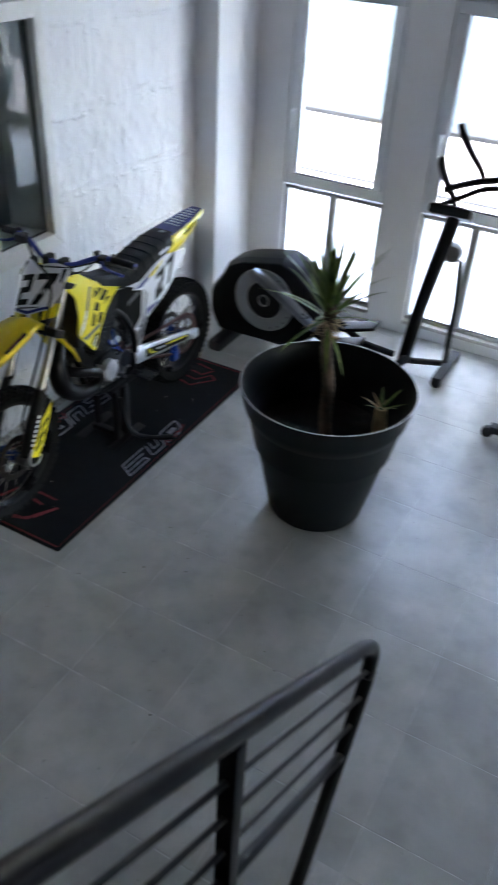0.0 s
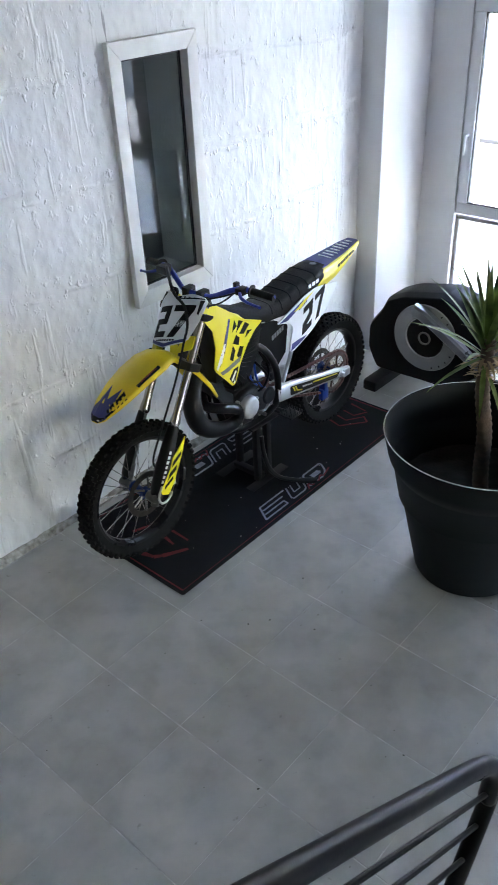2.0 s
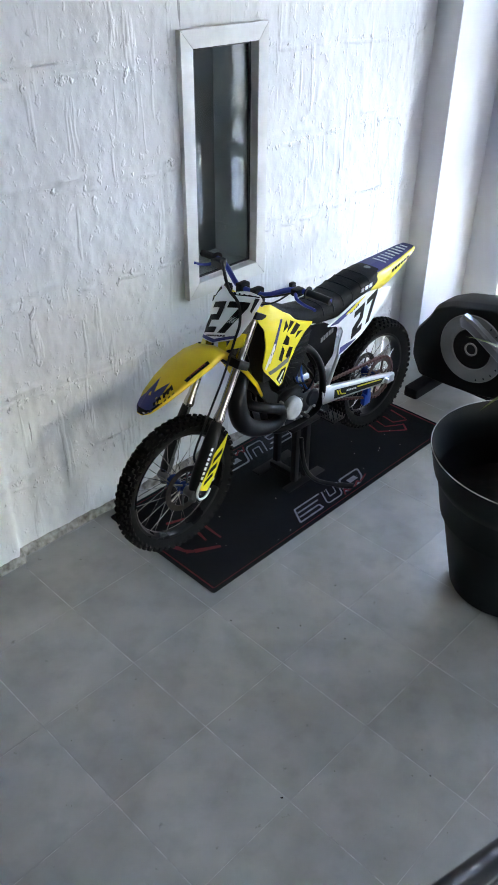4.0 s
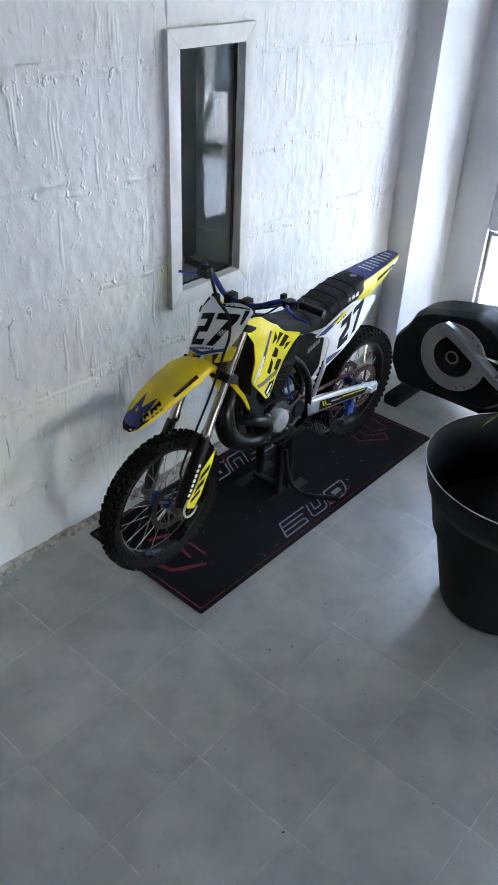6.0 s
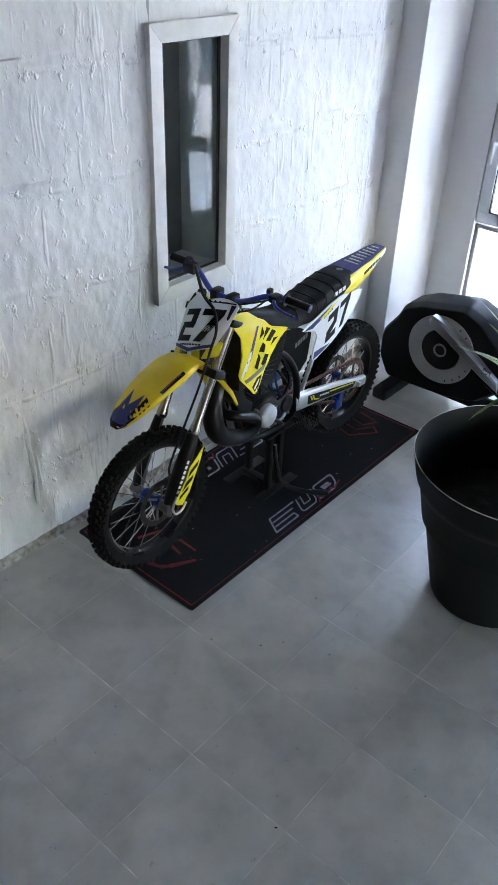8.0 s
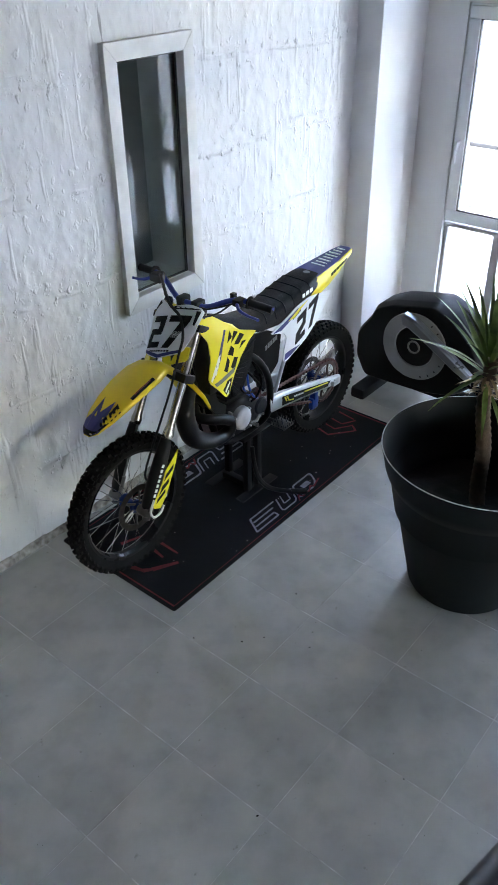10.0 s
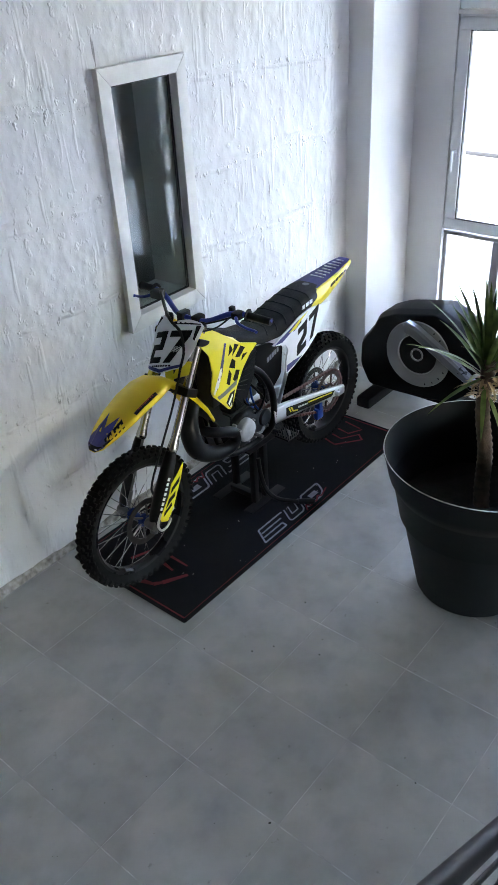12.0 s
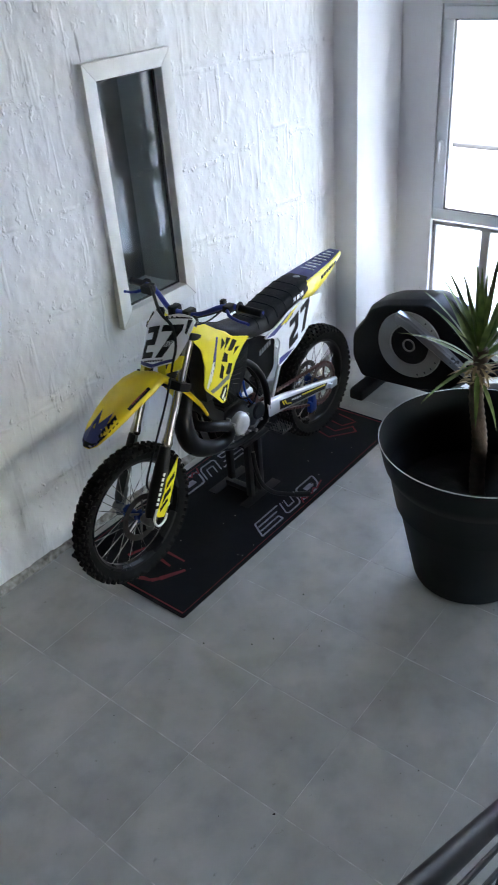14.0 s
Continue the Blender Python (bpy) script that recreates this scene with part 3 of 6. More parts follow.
def leaf(bm, root, yaw, rise, length, width, droop, fold=0.25):
    """A sword leaf: a narrow folded blade that bends under its weight."""
    n, rows = 9, []
    p, e = Vector(root), rise
    side = Vector((-math.sin(yaw), math.cos(yaw), 0))
    for i in range(n + 1):
        t = i / n
        w = width * (0.55 + 1.1 * t if t < 0.35 else (1 - t) ** 0.75 * 1.25) * 0.5 + 0.0004
        d = Vector((math.cos(yaw) * math.cos(e), math.sin(yaw) * math.cos(e), math.sin(e)))
        up = side.cross(d) * -1
        rows.append((bm.verts.new(p + side * w + up * w * fold), bm.verts.new(p), bm.verts.new(p - side * w + up * w * fold)))
        p = p + d * (length / n)
        e -= droop / n * (0.4 + 1.2 * t)
    for a, b in zip(rows, rows[1:]):
        bm.faces.new((a[0], a[1], b[1], b[0]))
        bm.faces.new((a[1], a[2], b[2], b[1]))


yucca = thing("yucca_plant", (PX + 0.01, PY, 0.455), "yucca with ringed brown stem and spiky green leaves", "plant")
bm = bmesh.new()
base, crown = Vector((PX + 0.02, PY - 0.005, 0.44)), Vector((PX - 0.06, PY + 0.02, 1.20))
n = 64
pts = [base.lerp(crown, i / n) + Vector((0.010 * math.sin(i * 0.11), 0.006 * math.sin(i * 0.17), 0)) for i in range(n + 1)]
tube(bm, pts, [0.034 - 0.008 * i / n + 0.0035 * (1 if i % 3 == 0 else 0) for i in range(n + 1)], 16)
part("stem", bm, M_BARK, yucca, "ringed brown stem")
rnd = random.Random(7)
for k in range(30):
    t = k / 29
    bm = bmesh.new()
    yaw = k * 2.399 + rnd.uniform(-0.2, 0.2)
    rise = 1.45 - 1.00 * t + rnd.uniform(-0.12, 0.12)
    leaf(bm, crown + Vector((0.018 * math.cos(yaw), 0.018 * math.sin(yaw), -0.10 * t + 0.03)), yaw, rise, rnd.uniform(0.31, 0.43) * (1 - 0.25 * t), 0.030, rnd.uniform(0.10, 0.35) + 0.45 * t)
    part("leaf", bm, M_LEAF, yucca)
bm = bmesh.new()
for k in range(46):
    yaw = k * 2.399
    leaf(bm, crown + Vector((0.02 * math.cos(yaw), 0.02 * math.sin(yaw), -0.06 - 0.0022 * k)), yaw, rnd.uniform(-0.6, 0.7), rnd.uniform(0.04, 0.11), 0.016, rnd.uniform(0.5, 1.6))
part("dry_leaf_sheath", bm, M_DRYLEAF, yucca, "dry brown leaf stubs under the crown")
for yaw, rise, ln, dz in ((3.6, -0.5, 0.24, -0.10), (4.4, -0.9, 0.22, -0.13), (2.7, -0.2, 0.27, -0.07), (0.4, -0.7, 0.2, -0.12)):
    bm = bmesh.new()
    leaf(bm, crown + Vector((0.02 * math.cos(yaw), 0.02 * math.sin(yaw), dz)), yaw, rise, ln, 0.024, 0.5)
    part("leaf", bm, M_LEAF, yucca)

small = thing("yucca_offshoot", (PX + 0.10, PY - 0.26, 0.455), "short cut yucca cane with a few young leaves", "plant")
bm = bmesh.new()
tube(bm, [(PX + 0.10, PY - 0.26, 0.44), (PX + 0.095, PY - 0.255, 0.56), (PX + 0.10, PY - 0.25, 0.65)], [0.034, 0.036, 0.030], 12)
part("cane", bm, M_DRYLEAF, small, "pale cut cane")
for k in range(9):
    bm = bmesh.new()
    leaf(bm, (PX + 0.10, PY - 0.25, 0.635), k * 2.4, rnd.uniform(0.1, 1.1), rnd.uniform(0.09, 0.16), 0.020, rnd.uniform(0.2, 0.9))
    part("leaf", bm, M_LEAF if k % 3 else M_DRYLEAF, small)

# ---- bike mat ----
MX0, MX1, MY0, MY1 = 0.072, 2.06, 0.056, 0.845
mat_thing = thing("floor_mat", (MX0, MY0, 0), "black bike mat with red border and printed marks", "mat")
bm = bmesh.new()
slab(bm, rounded([(MX0, MY0), (MX1, MY0), (MX1, MY1), (MX0, MY1)], 0.015), lambda u, v, w: (u, v, 0.001 + w), 0.0055, 0.0015)
part("carpet", bm, M_RUBBERMAT, mat_thing)


def strip(bm, pts, w, z=0.0066, closed=False, thick=0.0009, taper=1.0):
    """A flat printed line along pts, a hair proud."""
    n = len(pts)
    for i in range(n if closed else n - 1):
        a, b = Vector(pts[i]), Vector(pts[(i + 1) % n])
        d = (b - a).normalized()
        s = Vector((-d.y, d.x)) * w / 2
        a, b = a - d * w * 0.45 * (1 if closed else 0), b + d * w * 0.45 * (1 if closed else 0)
        slab(bm, [tuple(a + s), tuple(a - s), tuple(b - s * taper), tuple(b + s * taper)], lambda u, v, q: (u, v, z + q + 0.0001 * (i % 2)), thick)


bm = bmesh.new()
e = 0.022
for a, b in (((MX0 + e, MY0 + e), (MX1 - e, MY0 + e)), ((MX1 - e, MY0 + e), (MX1 - e, MY1 - e)), ((MX1 - e, MY1 - e), (MX0 + e, MY1 - e)), ((MX0 + e, MY1 - e), (MX0 + e, MY0 + e))):
    strip(bm, [a, b], 0.0024 if abs(b[0] - a[0]) > 1 else 0.008)
part("border", bm, M_MATRED, mat_thing, "thin red border line")
# claw-like red strokes near both ends
for pts, w in (([(0.155, 0.425), (0.172, 0.360), (0.205, 0.332), (0.322, 0.268)], 0.028), ([(0.312, 0.425), (0.300, 0.352)], 0.018), ([(0.372, 0.435), (0.368, 0.316)], 0.016), ([(0.24, 0.590), (0.350, 0.550)], 0.020), ([(0.20, 0.50), (0.31, 0.46)], 0.016)):
    bm = bmesh.new()
    strip(bm, pts, w, taper=0.6)
    part("red_stroke", bm, M_MATRED, mat_thing, "red printed strokes")
for pts, w in (([(1.745, 0.430), (1.722, 0.345), (1.862, 0.236), (1.905, 0.290)], 0.013), ([(1.815, 0.425), (1.800, 0.350), (1.900, 0.285)], 0.011), ([(1.890, 0.430), (1.875, 0.345), (1.960, 0.300)], 0.011), ([(1.985, 0.440), (1.965, 0.318)], 0.013)):
    bm = bmesh.new()
    strip(bm, pts, w, 0.0070, taper=0.7)
    part("red_stroke", bm, M_MATRED, mat_thing, "red printed strokes")
# outlined mark of three rounded shapes with a red dash, near each long side
for m in (Matrix.Translation((0.742, 0.108, 0)) @ Matrix.Diagonal((0.84, 0.78, 1, 1)), Matrix.Translation((1.37, 0.79, 0)) @ Matrix.Rotation(math.pi, 4, "Z") @ Matrix.Diagonal((0.84, 0.92, 1, 1))):
    bm = bmesh.new()
    lean = lambda q: [(x + 0.55 * y, y) for x, y in q]
    for q in ([(0.215, 0.0), (0.0, 0.0), (0.0, 0.118), (0.235, 0.118)], [(0.012, 0.040), (0.195, 0.040)], [(0.012, 0.078), (0.205, 0.078)], [(0.215, 0.0), (0.195, 0.040)]):
        strip(bm, lean(q), 0.012)
    strip(bm, lean([(0.262, 0.118), (0.262, 0.018), (0.280, 0.0), (0.395, 0.0), (0.412, 0.018), (0.412, 0.118)]), 0.011)
    strip(bm, lean([(0.305, 0.118), (0.305, 0.045), (0.368, 0.045), (0.368, 0.118)]), 0.009)
    strip(bm, lean(rounded([(0.440, 0.0), (0.605, 0.0), (0.635, 0.035), (0.635, 0.118), (0.440, 0.118)], 0.02, 2)), 0.013, closed=True)
    strip(bm, lean([(0.505, 0.060), (0.585, 0.060)]), 0.040, 0.0068)
    bmesh.ops.transform(bm, matrix=m, verts=bm.verts)
    part("printed_mark", bm, M_MATGREY, mat_thing, "pale grey outlined shapes")
    bm = bmesh.new()
    strip(bm, [(0.415, -0.022), (0.455, 0.028), (0.470, -0.012), (0.520, 0.020), (0.530, -0.010), (0.585, 0.024), (0.595, 0.0), (0.690, 0.030)], 0.011, 0.0075)
    bmesh.ops.transform(bm, matrix=m, verts=bm.verts)
    part("red_dash", bm, M_MATRED, mat_thing, "red printed dash")

# ---- balustrade of the stair ----
RY = -1.75
rail = thing("stair_railing", (-1.449, RY, 0.70), "dark grey steel stair railing with thin rods", "railing")
top0, top1 = Vector((-0.922, RY, 1.442)), Vector((-2.829, RY, 2.895))
run = (top1 - top0).normalized()
knee, low = Vector((-0.772, RY, 1.092)), Vector((-1.200, RY, 0.415))
down = (low - knee).normalized()
bm = bmesh.new()
tube(bm, [low, knee, (-0.743, RY, 1.184), (-0.737, RY, 1.254), (-0.769, RY, 1.311), (-0.834, RY, 1.369), top0, top0.lerp(top1, 0.5), top1], 0.0180, 20, smooth=4)
part("handrail", bm, M_RAIL, rail)
for k, (dz, r) in enumerate(((0.111, 0.0056), (0.207, 0.0056), (0.304, 0.0056), (0.414, 0.0125))):
    a = top0 - Vector((0, 0, dz))
    # begin each rod at the sloping end bar
    s = (a - knee)
    den = run.x * down.z - run.z * down.x
    w = (s.x * down.z - s.z * down.x) / den
    start = a - run * w
    bm = bmesh.new()
    tube(bm, [start, start + run * 2.1], r, 10)
    part("rod" if r < 0.008 else "bottom_rail", bm, M_RAIL, rail)
for x, z0 in ((-1.449, 0.70), (-2.511, 1.40)):
    bm = bmesh.new()
    zt = top0.z + (x - top0.x) / run.x * run.z - 0.02
    box(bm, x - 0.0148, x + 0.0148, RY - 0.0148, RY + 0.0148, z0, zt, 0.003)
    box(bm, x - 0.035, x + 0.035, RY - 0.034, RY + 0.034, z0 + 0.001, z0 + 0.008, 0.002)
    part("post", bm, M_RAIL, rail)
bm = bmesh.new()
for k in range(8):
    box(bm, -0.72 - 0.23 * (k + 1) + 0.0, -0.72 - 0.23 * k - 0.003, -1.797, -1.71, 0.0, 0.175 * (k + 1))
solid("stair_stringer", bm, M_STONE, "stepped masonry edge carrying the railing", "stairs", "structure")

# ---- motocross bike ----
M_GOLD = surface("golden_yellow_plastic", (0.75, 0.535, 0.012), 0.4, spread=0.06, scale=10, fine=200, bump=0.03)
M_YEL = surface("yellow_plastic", (0.78, 0.64, 0.020), 0.34, spread=0.05, scale=10, fine=200, bump=0.03, coat=0.2)
M_WHT = surface("white_plastic", (0.74, 0.75, 0.78), 0.38, spread=0.05, scale=12, fine=200, bump=0.03)
M_NAVY = surface("navy_decal", (0.018, 0.020, 0.14), 0.38, spread=0.12, scale=14, bump=0.02)
M_DECALBLK = surface("black_decal", (0.005, 0.005, 0.006), 0.5, spread=0.1, bump=0.02, spec=0.12)
M_DECALGRY = surface("grey_decal", (0.13, 0.135, 0.145), 0.4, spread=0.15, scale=30, bump=0.02)
M_DECALRED = surface("red_decal", (0.35, 0.03, 0.03), 0.4, bump=0.02)
M_TYRE = surface("tyre_rubber", (0.008, 0.008, 0.008), 0.8, spread=0.3, scale=25, fine=220, bump=0.3, spec=0.12)
M_RIM = surface("black_anodised_rim", (0.007, 0.007, 0.008), 0.28, 0.0, spread=0.15, bump=0.03, spec=0.18)
M_SPOKE = surface("steel_spoke", (0.62, 0.62, 0.62), 0.25, 1.0, spread=0.1, bump=0.02)
M_BLUEANO = surface("blue_anodised", (0.02, 0.09, 0.42), 0.3, 0.8, spread=0.1, bump=0.03)
M_HUB = surface("dark_blue_hub", (0.008, 0.03, 0.13), 0.35, 0.6, spread=0.1, bump=0.03)
M_BLUEBAR = surface("blue_painted_bar", (0.025, 0.05, 0.30), 0.3, 0.4, spread=0.1, bump=0.03)
M_FORK = surface("champagne_fork_tube", (0.44, 0.42, 0.37), 0.20, 0.95, spread=0.05, scale=16, bump=0.03)
M_CAST = surface("cast_alloy", (0.50, 0.50, 0.50), 0.5, 0.6, spread=0.15, scale=20, fine=260, bump=0.2)
M_ENGINE = surface("dark_cast_engine", (0.03, 0.03, 0.032), 0.5, 0.5, spread=0.25, scale=20, fine=260, bump=0.25)
M_SEAT = surface("black_gripper_vinyl", (0.007, 0.007, 0.008), 0.6, spread=0.15, scale=14, fine=420, bump=0.4, spec=0.16)
M_PIPE = surface("matt_black_pipe", (0.006, 0.006, 0.0065), 0.30, 0.0, spread=0.2, scale=14, bump=0.08, spec=0.2)
M_CHAIN = surface("red_brown_chain", (0.11, 0.045, 0.038), 0.45, 0.5, spread=0.3, scale=60, bump=0.1)
M_SPROCKET = surface("worn_sprocket", (0.11, 0.075, 0.065), 0.4, 0.7, spread=0.3, scale=30, bump=0.1)
M_FRAMEBLK = surface("black_painted_frame", (0.005, 0.005, 0.006), 0.4, spread=0.15, scale=14, bump=0.05, spec=0.15)
M_MESH = surface("radiator_guard", (0.006, 0.006, 0.007), 0.4, 0.1, spread=0.25, scale=18, fine=400, bump=0.25, spec=0.2)
M_DISC = surface("browned_disc_steel", (0.055, 0.048, 0.044), 0.4, 0.9, spread=0.25, scale=30, bump=0.05)
M_STEEL = surface("ground_steel", (0.13, 0.13, 0.13), 0.35, 1.0, spread=0.15, scale=30, bump=0.05)

YC = 0.42
bike = thing("motocross_bike", (0.95, YC, 0.0), "yellow and white motocross bike, number 27, on a stand", "motorcycle")
FA, RA = Vector((0.19, YC, 0.385)), Vector((1.68, YC, 0.40))


def mirror(fn, name, material, label=""):
    """Two alike parts, one on each side of the bike."""
    for s in (-1, 1):
        bm = bmesh.new()
        fn(bm, s)
        part(name, bm, material, bike, label)


def wheel(name, c, R, W, rim_r, disc_s, tyre_label):
    m = pose(c.x, c.y, c.z, 90, 0, 0)
    bm = bmesh.new()
    hw = W * 0.30
    lathe(bm, [(rim_r - 0.006, -hw * 0.4), (rim_r + 0.006, -hw), (rim_r + 0.020, -hw - 0.003), (rim_r + 0.022, -hw + 0.003), (rim_r + 0.010, -hw * 0.5),
               (rim_r + 0.010, hw * 0.5), (rim_r + 0.022, hw - 0.003), (rim_r + 0.020, hw + 0.003), (rim_r + 0.006, hw), (rim_r - 0.006, hw * 0.4)], m, 72, True)
    root = part(name, bm, M_RIM, bike, "spoked wheel with black rim")
    bm = bmesh.new()
    b = rim_r + 0.014
    lathe(bm, [(b, -hw), (b + (R - b) * 0.35, -W * 0.46), (b + (R - b) * 0.62, -W * 0.49), (R - 0.022, -W * 0.42), (R - 0.013, -W * 0.22), (R - 0.011, 0),
               (R - 0.013, W * 0.22), (R - 0.022, W * 0.42), (b + (R - b) * 0.62, W * 0.49), (b + (R - b) * 0.35, W * 0.46), (b, hw)], m, 80)
    part("tyre", bm, M_TYRE, root, tyre_label)
    bm = bmesh.new()
    N = 54
    for k in range(N):
        a0 = 2 * math.pi * k / N
        for h, da, rr, tilt in ((-0.16, 0, R, 0), (0.16, 0, R, 0), (-0.34, 0.5, R - 0.006, 0.35), (0.34, 0.5, R - 0.006, 0.35), (-0.47, 0, R - 0.020, 0.85), (0.47, 0, R - 0.020, 0.85)):
            a = a0 + da * 2 * math.pi / N
            s = 1 if h > 0 else -1
            q = m @ Matrix.Rotation(a, 4, "Z") @ Matrix.Translation((rr - 0.010, 0, h * W)) @ Matrix.Rotation(-tilt * s, 4, "Y")
            w = 0.0085 if k % 2 else 0.0070
            pts = [(x * (1 - 0.14 * (x > 0)), y * (1 - 0.14 * (x > 0)), z * (1 - 0.14 * (x > 0))) for x in (-0.009, 0.010) for y in (-0.0095, 0.0095) for z in (-w, w)]
            v = [bm.verts.new(q @ Vector(p)) for p in pts]
            for f in ((0, 1, 3, 2), (4, 6, 7, 5), (0, 4, 5, 1), (2, 3, 7, 6), (0, 2, 6, 4), (1, 5, 7, 3)):
                bm.faces.new([v[i] for i in f])
    tagged(part("tread", bm, M_TYRE, root, "blocky off-road tread"), kind="stuff")
    bm = bmesh.new()
    lathe(bm, [(0.0, -0.058), (0.016, -0.058), (0.020, -0.045), (0.032, -0.043), (0.034, -0.036), (0.022, -0.028), (0.020, 0.0), (0.022, 0.028), (0.034, 0.036), (0.032, 0.043), (0.020, 0.045), (0.016, 0.058), (0.0, 0.058)], m, 28)
    part("hub", bm, M_HUB, root, "dark blue hub")
    bm = bmesh.new()
    tube(bm, [m @ Vector((0.034, 0.0, 0.0395)), m @ Vector((rim_r * math.cos(0.42), rim_r * math.sin(0.42), 0.006))], 0.0017, 5)
    bmesh.ops.translate(bm, verts=bm.verts, vec=-Vector(base_of(root)))
    me = finish(bm, "spoke", M_SPOKE)
    ctr = Matrix.Translation(c - Vector(base_of(root)))
    flip = {0: Matrix.Identity(4), 1: Matrix.Diagonal((1, 1, -1, 1)), 2: Matrix.Diagonal((1, -1, 1, 1)), 3: Matrix.Diagonal((1, -1, -1, 1))}
    for k in range(32):
        ob = new("spoke", me)
        ob.parent = root
        mr = m.to_3x3().to_4x4()
        ob.matrix_local = ctr @ mr @ Matrix.Rotation(2 * math.pi * k / 32, 4, "Z") @ flip[k % 4] @ mr.inverted() @ ctr.inverted()
    bm = bmesh.new()
    h = 0.052 * disc_s
    r1 = 0.118 if disc_s > 0 else 0.11
    lathe(bm, [(r1 - 0.030, h - 0.002), (r1, h - 0.002), (r1, h + 0.002), (r1 - 0.030, h + 0.002)], m, 56, True)
    part("brake_disc", bm, M_DISC, root, "steel brake disc")
    for k in range(6):
        a = 2 * math.pi * k / 6
        bm = bmesh.new()
        tube(bm, [m @ Vector((0.03 * math.cos(a), 0.03 * math.sin(a), h)), m @ Vector(((r1 - 0.025) * math.cos(a + 0.35), (r1 - 0.025) * math.sin(a + 0.35), h))], 0.005, 6)
        part("disc_arm", bm, M_STEEL, root)
    return root


fw = wheel("front_wheel", FA, 0.352, 0.088, 0.262, 1, "knobbly black front tyre")
rw = wheel("rear_wheel", RA, 0.338, 0.112, 0.238, -1, "knobbly black rear tyre")

# rear sprocket and chain
bm = bmesh.new()
ms = pose(RA.x, RA.y, RA.z, 90, 0, 0)
hs = 0.058
lathe(bm, [(0.098, hs - 0.002), (0.119, hs - 0.002), (0.119, hs + 0.002), (0.098, hs + 0.002)], ms, 64, True)
lathe(bm, [(0.030, hs - 0.002), (0.046, hs - 0.002), (0.046, hs + 0.002), (0.030, hs + 0.002)], ms, 32, True)
for k in range(48):
    a = 2 * math.pi * k / 48
    box(bm, -0.004, 0.006, -0.0035, 0.0035, -0.002, 0.002, 0, ms @ Matrix.Rotation(a, 4, "Z") @ Matrix.Translation((0.121, 0, hs)))
for k in range(6):
    a = 2 * math.pi * k / 6
    tube(bm, [ms @ Vector((0.04 * math.cos(a), 0.04 * math.sin(a), hs)), ms @ Vector((0.104 * math.cos(a + 0.25), 0.104 * math.sin(a + 0.25), hs))], 0.006, 6)
part("sprocket", bm, M_SPROCKET, rw, "reddish worn rear sprocket")
yc = RA.y - hs
loop = []
fs = Vector((1.065, yc, 0.532))
for k in range(9):
    a = math.radians(100 + 160 * k / 8)
    loop.append(fs + Vector((0.034 * math.cos(a), 0, 0.034 * math.sin(a))))
for k in range(25):
    a = math.radians(-100 + 186 * k / 24)
    loop.append(Vector((RA.x, yc, RA.z)) + Vector((0.127 * math.cos(a), 0, 0.127 * math.sin(a))))
dense = []
for a, b in zip(loop, loop[1:] + loop[:1]):
    steps = max(1, round((b - a).length / 0.0155))
    dense += [a.lerp(b, i / steps) for i in range(steps)]
bm = bmesh.new()
for i, p in enumerate(dense):
    d = (dense[(i + 1) % len(dense)] - p).normalized()
    m = Matrix.Translation(p + d * 0.0077) @ Vector((1, 0, 0)).rotation_difference(d).to_matrix().to_4x4()
    w = 0.0085 if i % 2 else 0.0055
    box(bm, -0.0085, 0.0085, -w, w, -0.0065, 0.0065, 0, m)
part("chain", bm, M_CHAIN, bike, "red-brown drive chain")

# fork legs, guards and clamps
u = Vector((0.463, 0, 0.886))
nf = Vector((-0.886, 0, 0.463))
F0 = Vector((0.190, 0, 0.372))


def on_fork(s, f=0.0, y=0.0):
    return F0 + u * s + nf * f + Vector((0, YC + y, 0))


mirror(lambda bm, s: tube(bm, [on_fork(0.37, 0, 0.102 * s), on_fork(0.385, 0, 0.102 * s), on_fork(0.39, 0, 0.102 * s), on_fork(0.43, 0, 0.102 * s), on_fork(0.66, 0, 0.102 * s), on_fork(0.68, 0, 0.102 * s), on_fork(0.955, 0, 0.102 * s)],
                              [0.022, 0.0255, 0.0255, 0.0195, 0.0200, 0.0225, 0.0225], 20), "fork_tube", M_FORK, "champagne silver fork tube")
mirror(lambda bm, s: tube(bm, [on_fork(0.03, 0, 0.102 * s), on_fork(0.40, 0, 0.102 * s)], 0.018, 16), "fork_slider", M_STEEL)
mirror(lambda bm, s: tube(bm, [on_fork(0.954, 0, 0.102 * s), on_fork(0.962, 0, 0.102 * s), on_fork(0.975, 0, 0.102 * s)], [0.021, 0.021, 0.012], 14), "fork_cap", M_BLACK, "black fork cap")


def lug(bm, s):
    y = 0.102 * s
    lathe(bm, [(0.0, -0.030), (0.022, -0.030), (0.026, -0.024), (0.026, 0.024), (0.022, 0.030), (0.0, 0.030)], pose(FA.x, YC + y * 0.92, FA.z, 90, 0, 0), 20)
    tube(bm, [on_fork(-0.03, -0.012, y), on_fork(0.05, 0.0, y), on_fork(0.11, 0, y)], [0.018, 0.027, 0.024], 12)


mirror(lug, "axle_lug", M_STEEL, "dull alloy axle lug")


